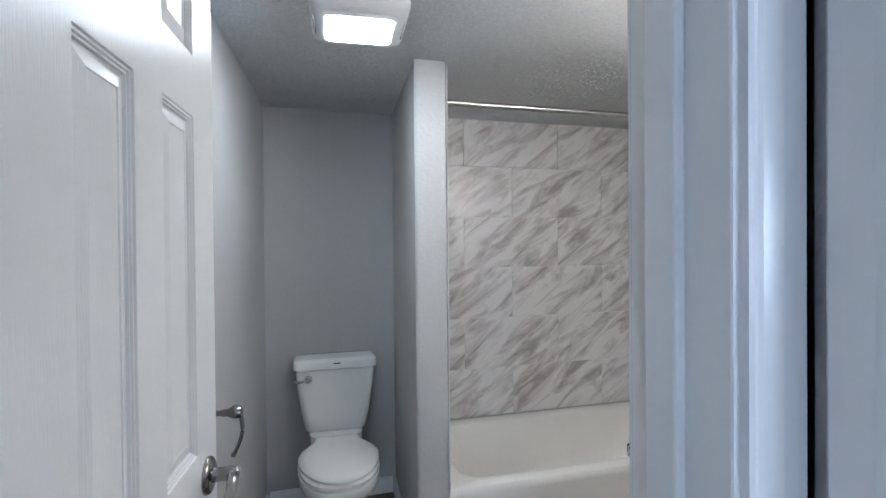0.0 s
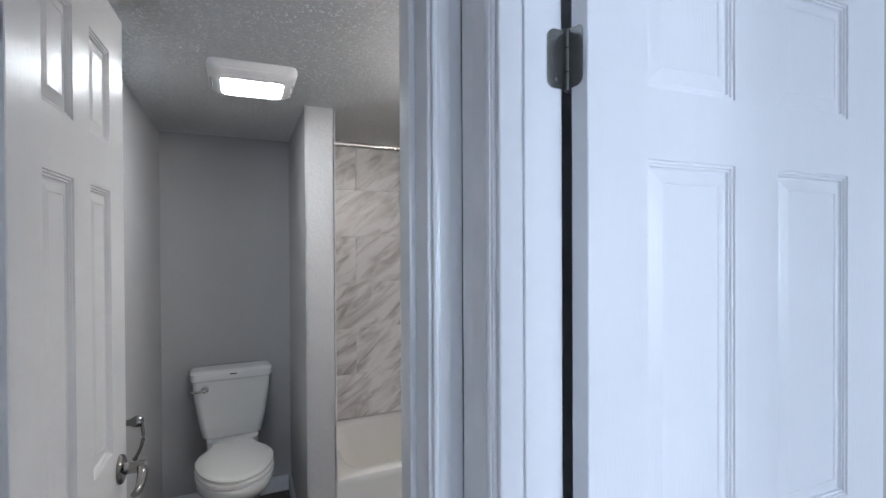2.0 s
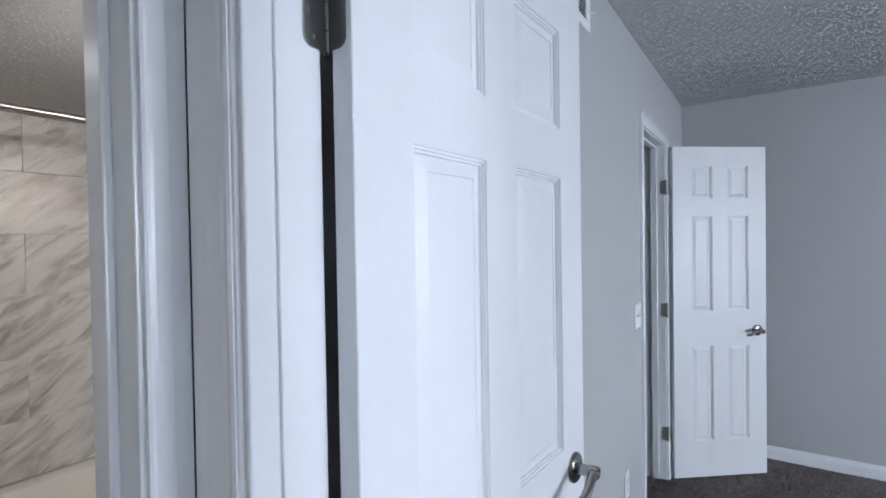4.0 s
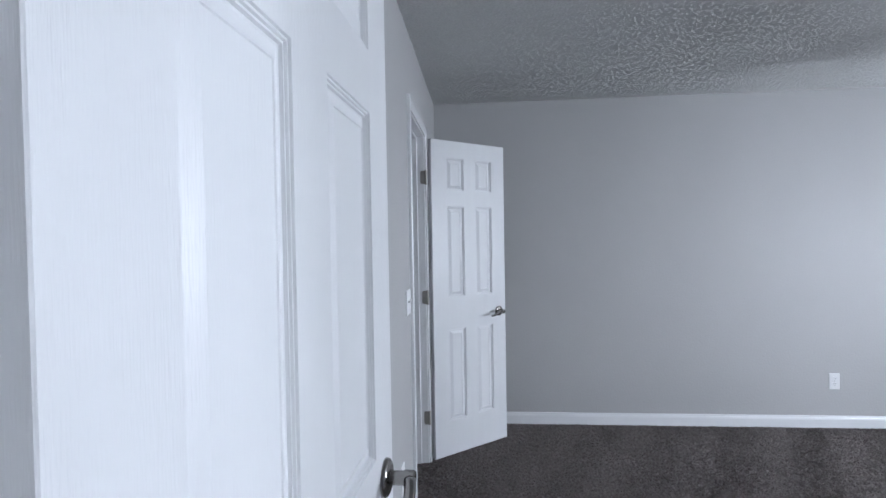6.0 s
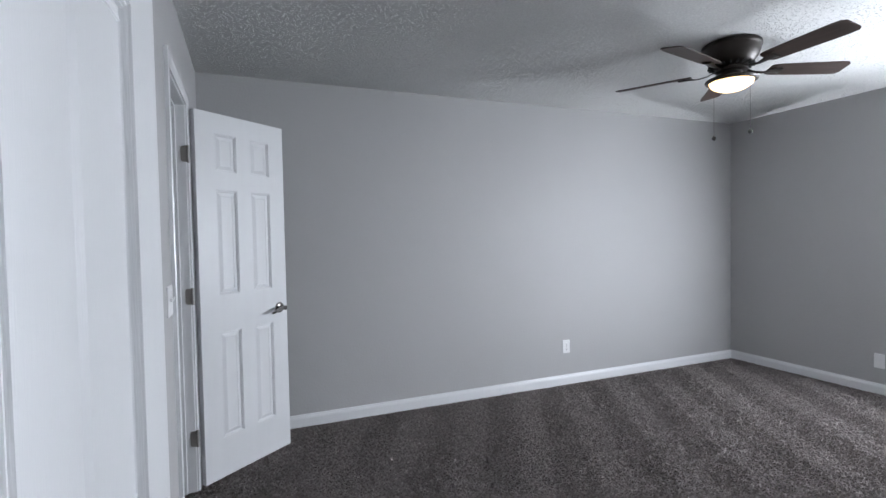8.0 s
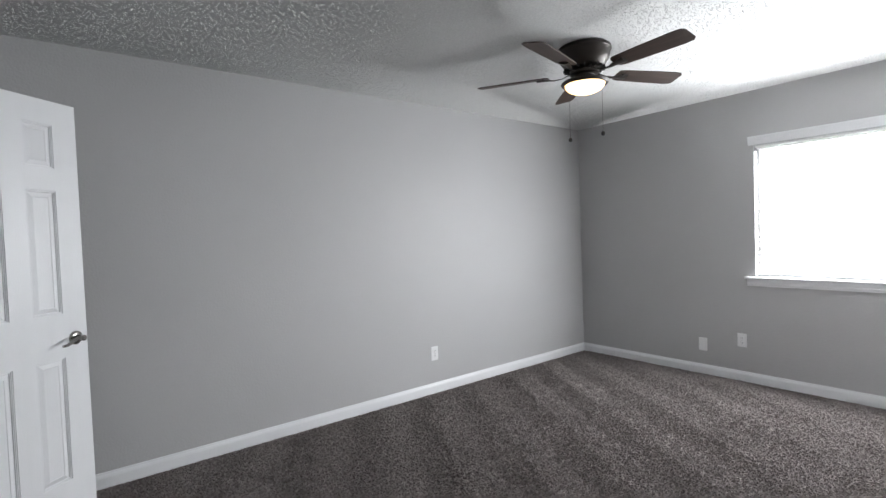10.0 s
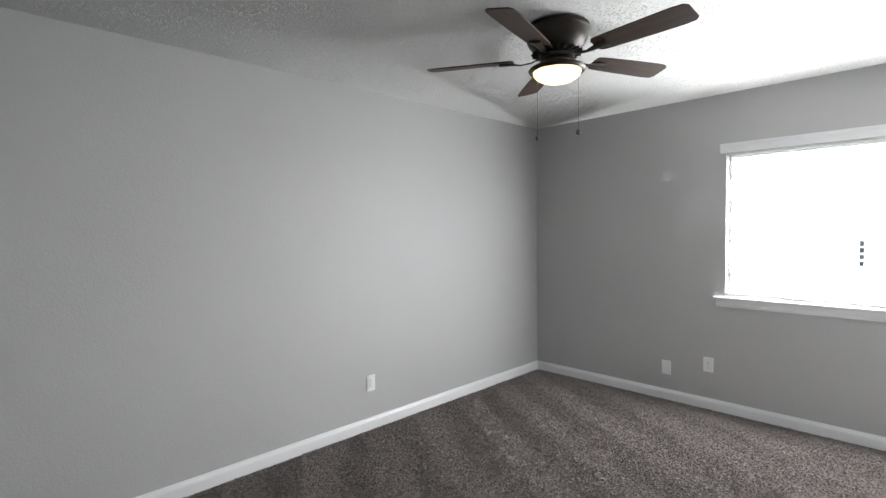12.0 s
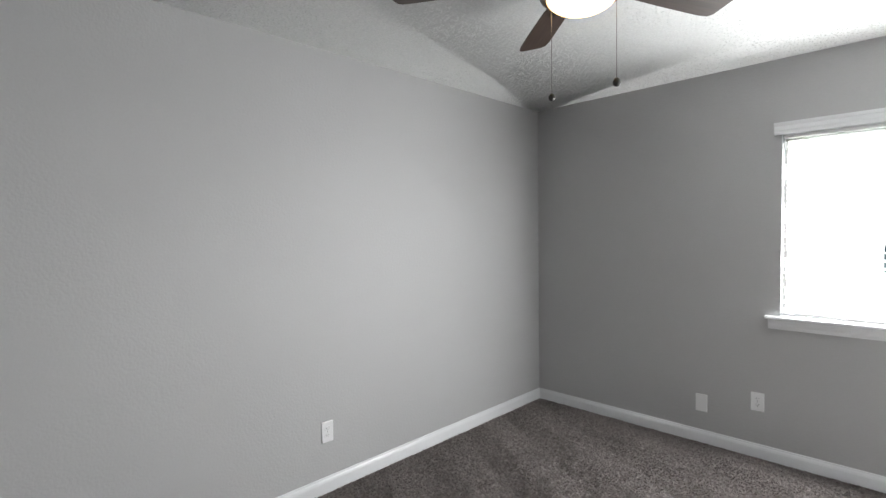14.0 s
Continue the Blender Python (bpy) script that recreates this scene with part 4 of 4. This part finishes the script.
part("drain", lathe([(0.03, 0.0), (0.03, 0.003), (0.02, 0.004), (0.003, 0.003)], 20), CHROME, tub, "chrome drain", True, Matrix.Translation((-0.45, 0, 0.081)))

rod = thing("shower_rod", "brushed steel shower curtain rod above the bathtub", "shower rod")
part("bar", tube([(0.666, 2.045, 1.987), (2.199, 2.045, 1.987)], 0.0127, 20), STEEL, rod, "", True)
for x, s in ((0.6645, 1), (2.1995, -1)):
    part("flange", lathe([(0.028, 0), (0.028, 0.004 * s), (0.02, 0.012 * s), (0.0165, 0.014 * s), (0.0165, 0.035 * s)], 24, "x"), STEEL, rod, "", True, Matrix.Translation((x, 2.045, 1.987)))

lamp = thing("bathroom_light", "white square exhaust fan and light on the bathroom ceiling, lit", "ceiling light", pose(0.288, 1.69, BZ, rz=-3))
part("housing", loft(bmesh.new(), [[(x, y, z) for x, y in rrect(w, d, r, 4)] for w, d, r, z in ((0.29, 0.295, 0.02, 0), (0.3, 0.305, 0.028, -0.008), (0.302, 0.307, 0.034, -0.02), (0.29, 0.293, 0.038, -0.034), (0.262, 0.258, 0.04, -0.045), (0.222, 0.2, 0.03, -0.05))]), PLASTIC, lamp, "", True)
part("lens", loft(bmesh.new(), [[(x, y, z) for x, y in rrect(w, d, r, 4)] for w, d, r, z in ((0.21, 0.18, 0.02, -0.048), (0.21, 0.18, 0.02, -0.053), (0.19, 0.16, 0.02, -0.057))]), LENS, lamp, "glowing white plastic lens")
for k in range(4):
    part("louvre", bx(-0.105, 0.105, -0.0015, 0.0015, -0.0035, 0.0035, 0.0008), PLASTIC, lamp, at=Matrix.Translation((0, -0.1475 + 0.009 * k, -0.0325 - 0.0042 * k)) @ Matrix.Rotation(radians(25), 4, "X"))
# vent slots as small grey blocks, their shade put into the colour
for s in (-1, 1):
    for k in range(9):
        part("slot", bx(-0.006, 0.006, -0.0022, 0.0022, -0.002, 0.002), SLOTSHADE, lamp, at=Matrix.Translation((s * 0.138, -0.06 + 0.014 * k, -0.0405)) @ Matrix.Rotation(radians(40 * s), 4, "Y"))

# ---- bathroom: towel ring and vanity ----
ring = thing("towel_ring", "brushed nickel open towel ring on the bathroom wall", "towel ring", pose(-0.178, 1.60, 0.925))
part("post", lathe([(0.026, 0.0), (0.026, 0.006), (0.018, 0.012), (0.009, 0.022), (0.0075, 0.055), (0.011, 0.066), (0.0095, 0.072), (0.013, 0.08), (0.018, 0.09), (0.019, 0.1), (0.015, 0.111), (0.006, 0.116)], 24, "x"), NICKEL, ring, "", True)
pts = [(0.1 + 0.016 * math.sin(0.25 + s * 2.7) - 0.014 * s * s, 0.004, 0.004 - 0.128 * s) for s in [k / 14 for k in range(15)]]
part("loop", tube(pts, [0.0062 - 0.001 * k / 14 for k in range(15)], 10), NICKEL, ring, "", True)
part("tip", lathe([(0.002, 0.007), (0.0068, 0.004), (0.0075, 0), (0.0068, -0.004), (0.002, -0.007)], 14), NICKEL, ring, "", True, Matrix.Translation(pts[-1]))

vanity = thing("vanity_cabinet", "white painted bathroom vanity cabinet under a granite top", "vanity", Matrix.Translation((0.97, 0.575, 0)))
part("body", bx(0, 0.9, 0.0, 0.60, 0.09, 0.826, 0.002), TRIM, vanity)
part("toe_kick", bx(0.01, 0.89, 0.0, 0.53, 0.0, 0.09), TRIM, vanity)
for x0, x1 in ((0.015, 0.445), (0.455, 0.885)):
    part("door", bx(x0, x1, 0.601, 0.619, 0.12, 0.80, 0.003), TRIM, vanity)
part("countertop", bx(-0.025, 0.93, -0.0285, 0.66, 0.828, 0.862, 0.004), GRANITE, vanity, "speckled grey granite top")

# light bar over the vanity
bar = thing("vanity_light", "nickel vanity light bar with three lit glass globes", "wall light", Matrix.Translation((1.45, BY1 + 0.0005, 1.88)))
part("backplate", bx(-0.3, 0.3, 0.0, 0.02, -0.05, 0.05, 0.004), NICKEL, bar)
for gx in (-0.2, 0.0, 0.2):
    part("arm", tube([(gx, 0.018, 0), (gx, 0.06, 0.0), (gx, 0.085, 0.01)], 0.012, 12), NICKEL, bar, "", True)
    part("globe", lathe([(0.001, -0.055)] + [(0.055 * math.sin(a), -0.055 * math.cos(a)) for a in [k * math.pi / 12 for k in range(1, 12)]] + [(0.001, 0.055)], 20), GLOBE, bar, "glowing frosted globe", True, Matrix.Translation((gx, 0.115, 0.045)))

# ---- bathroom floor planks ----
for i in range(13):
    for j in range(3):
        x = -0.23 + 0.1525 * i
        y = BY0 + 0.075 + ((i * 0.37) % 0.6) - 0.6 + 1.22 * j
        y0, y1 = max(y, BY0 + 0.075), min(y + 1.218, BACK - 0.001)
        if y1 - y0 < 0.05 or x > 2.19:
            continue
        part("plank", bx(-0.0755, 0.0755, -(y1 - y0) / 2, (y1 - y0) / 2, 0, 0.006, 0.0006), VINYL, bath_floor, at=Matrix.Translation((x, (y0 + y1) / 2, -0.0058)))

# ---- tiles on the bathtub walls ----
tiled = structure("wall_tile_bed", bx(0.669, 2.199, BACK - 0.006, BACK - 0.0005, 0.376, BZ - 0.001), GROUT, "grout bed behind the bathtub tiles", "wall")
tile_meshes = {}


def tile(x0, x1, z0, z1):
    key = (round(x1 - x0, 3), round(z1 - z0, 3))
    at = Matrix.Translation(((x0 + x1) / 2, BACK - 0.0062, (z0 + z1) / 2))
    if key in tile_meshes:
        share("tile", tile_meshes[key], tiled, at)
    else:
        w, h = key[0] / 2, key[1] / 2
        tile_meshes[key] = part("tile", loft(bmesh.new(), [[(-w + i, y, -h + i), (w - i, y, -h + i), (w - i, y, h - i), (-w + i, y, h - i)] for i, y in ((0, 0), (0, -0.0062), (0.0012, -0.0074))]), TILE, tiled, at=at)


LEVELS = [0.378, 0.662, 0.961, 1.260, 1.559, 1.858, 2.134]
for r in range(6):
    first = 1.30 if r % 2 == 0 else 0.995
    edges = [0.671] + [x for x in (first - 0.61, first, first + 0.61, first + 1.22) if 0.68 < x < 2.19] + [2.197]
    for a, b in zip(edges, edges[1:]):
        tile(a + 0.0008, b - 0.0008, LEVELS[r] + 0.0008, LEVELS[r + 1] - 0.0008)
part("edge_trim", bx(0.6695, 0.6755, 2.02, BACK - 0.0145, 0.377, BZ - 0.002, 0.001), TRIM, tiled)
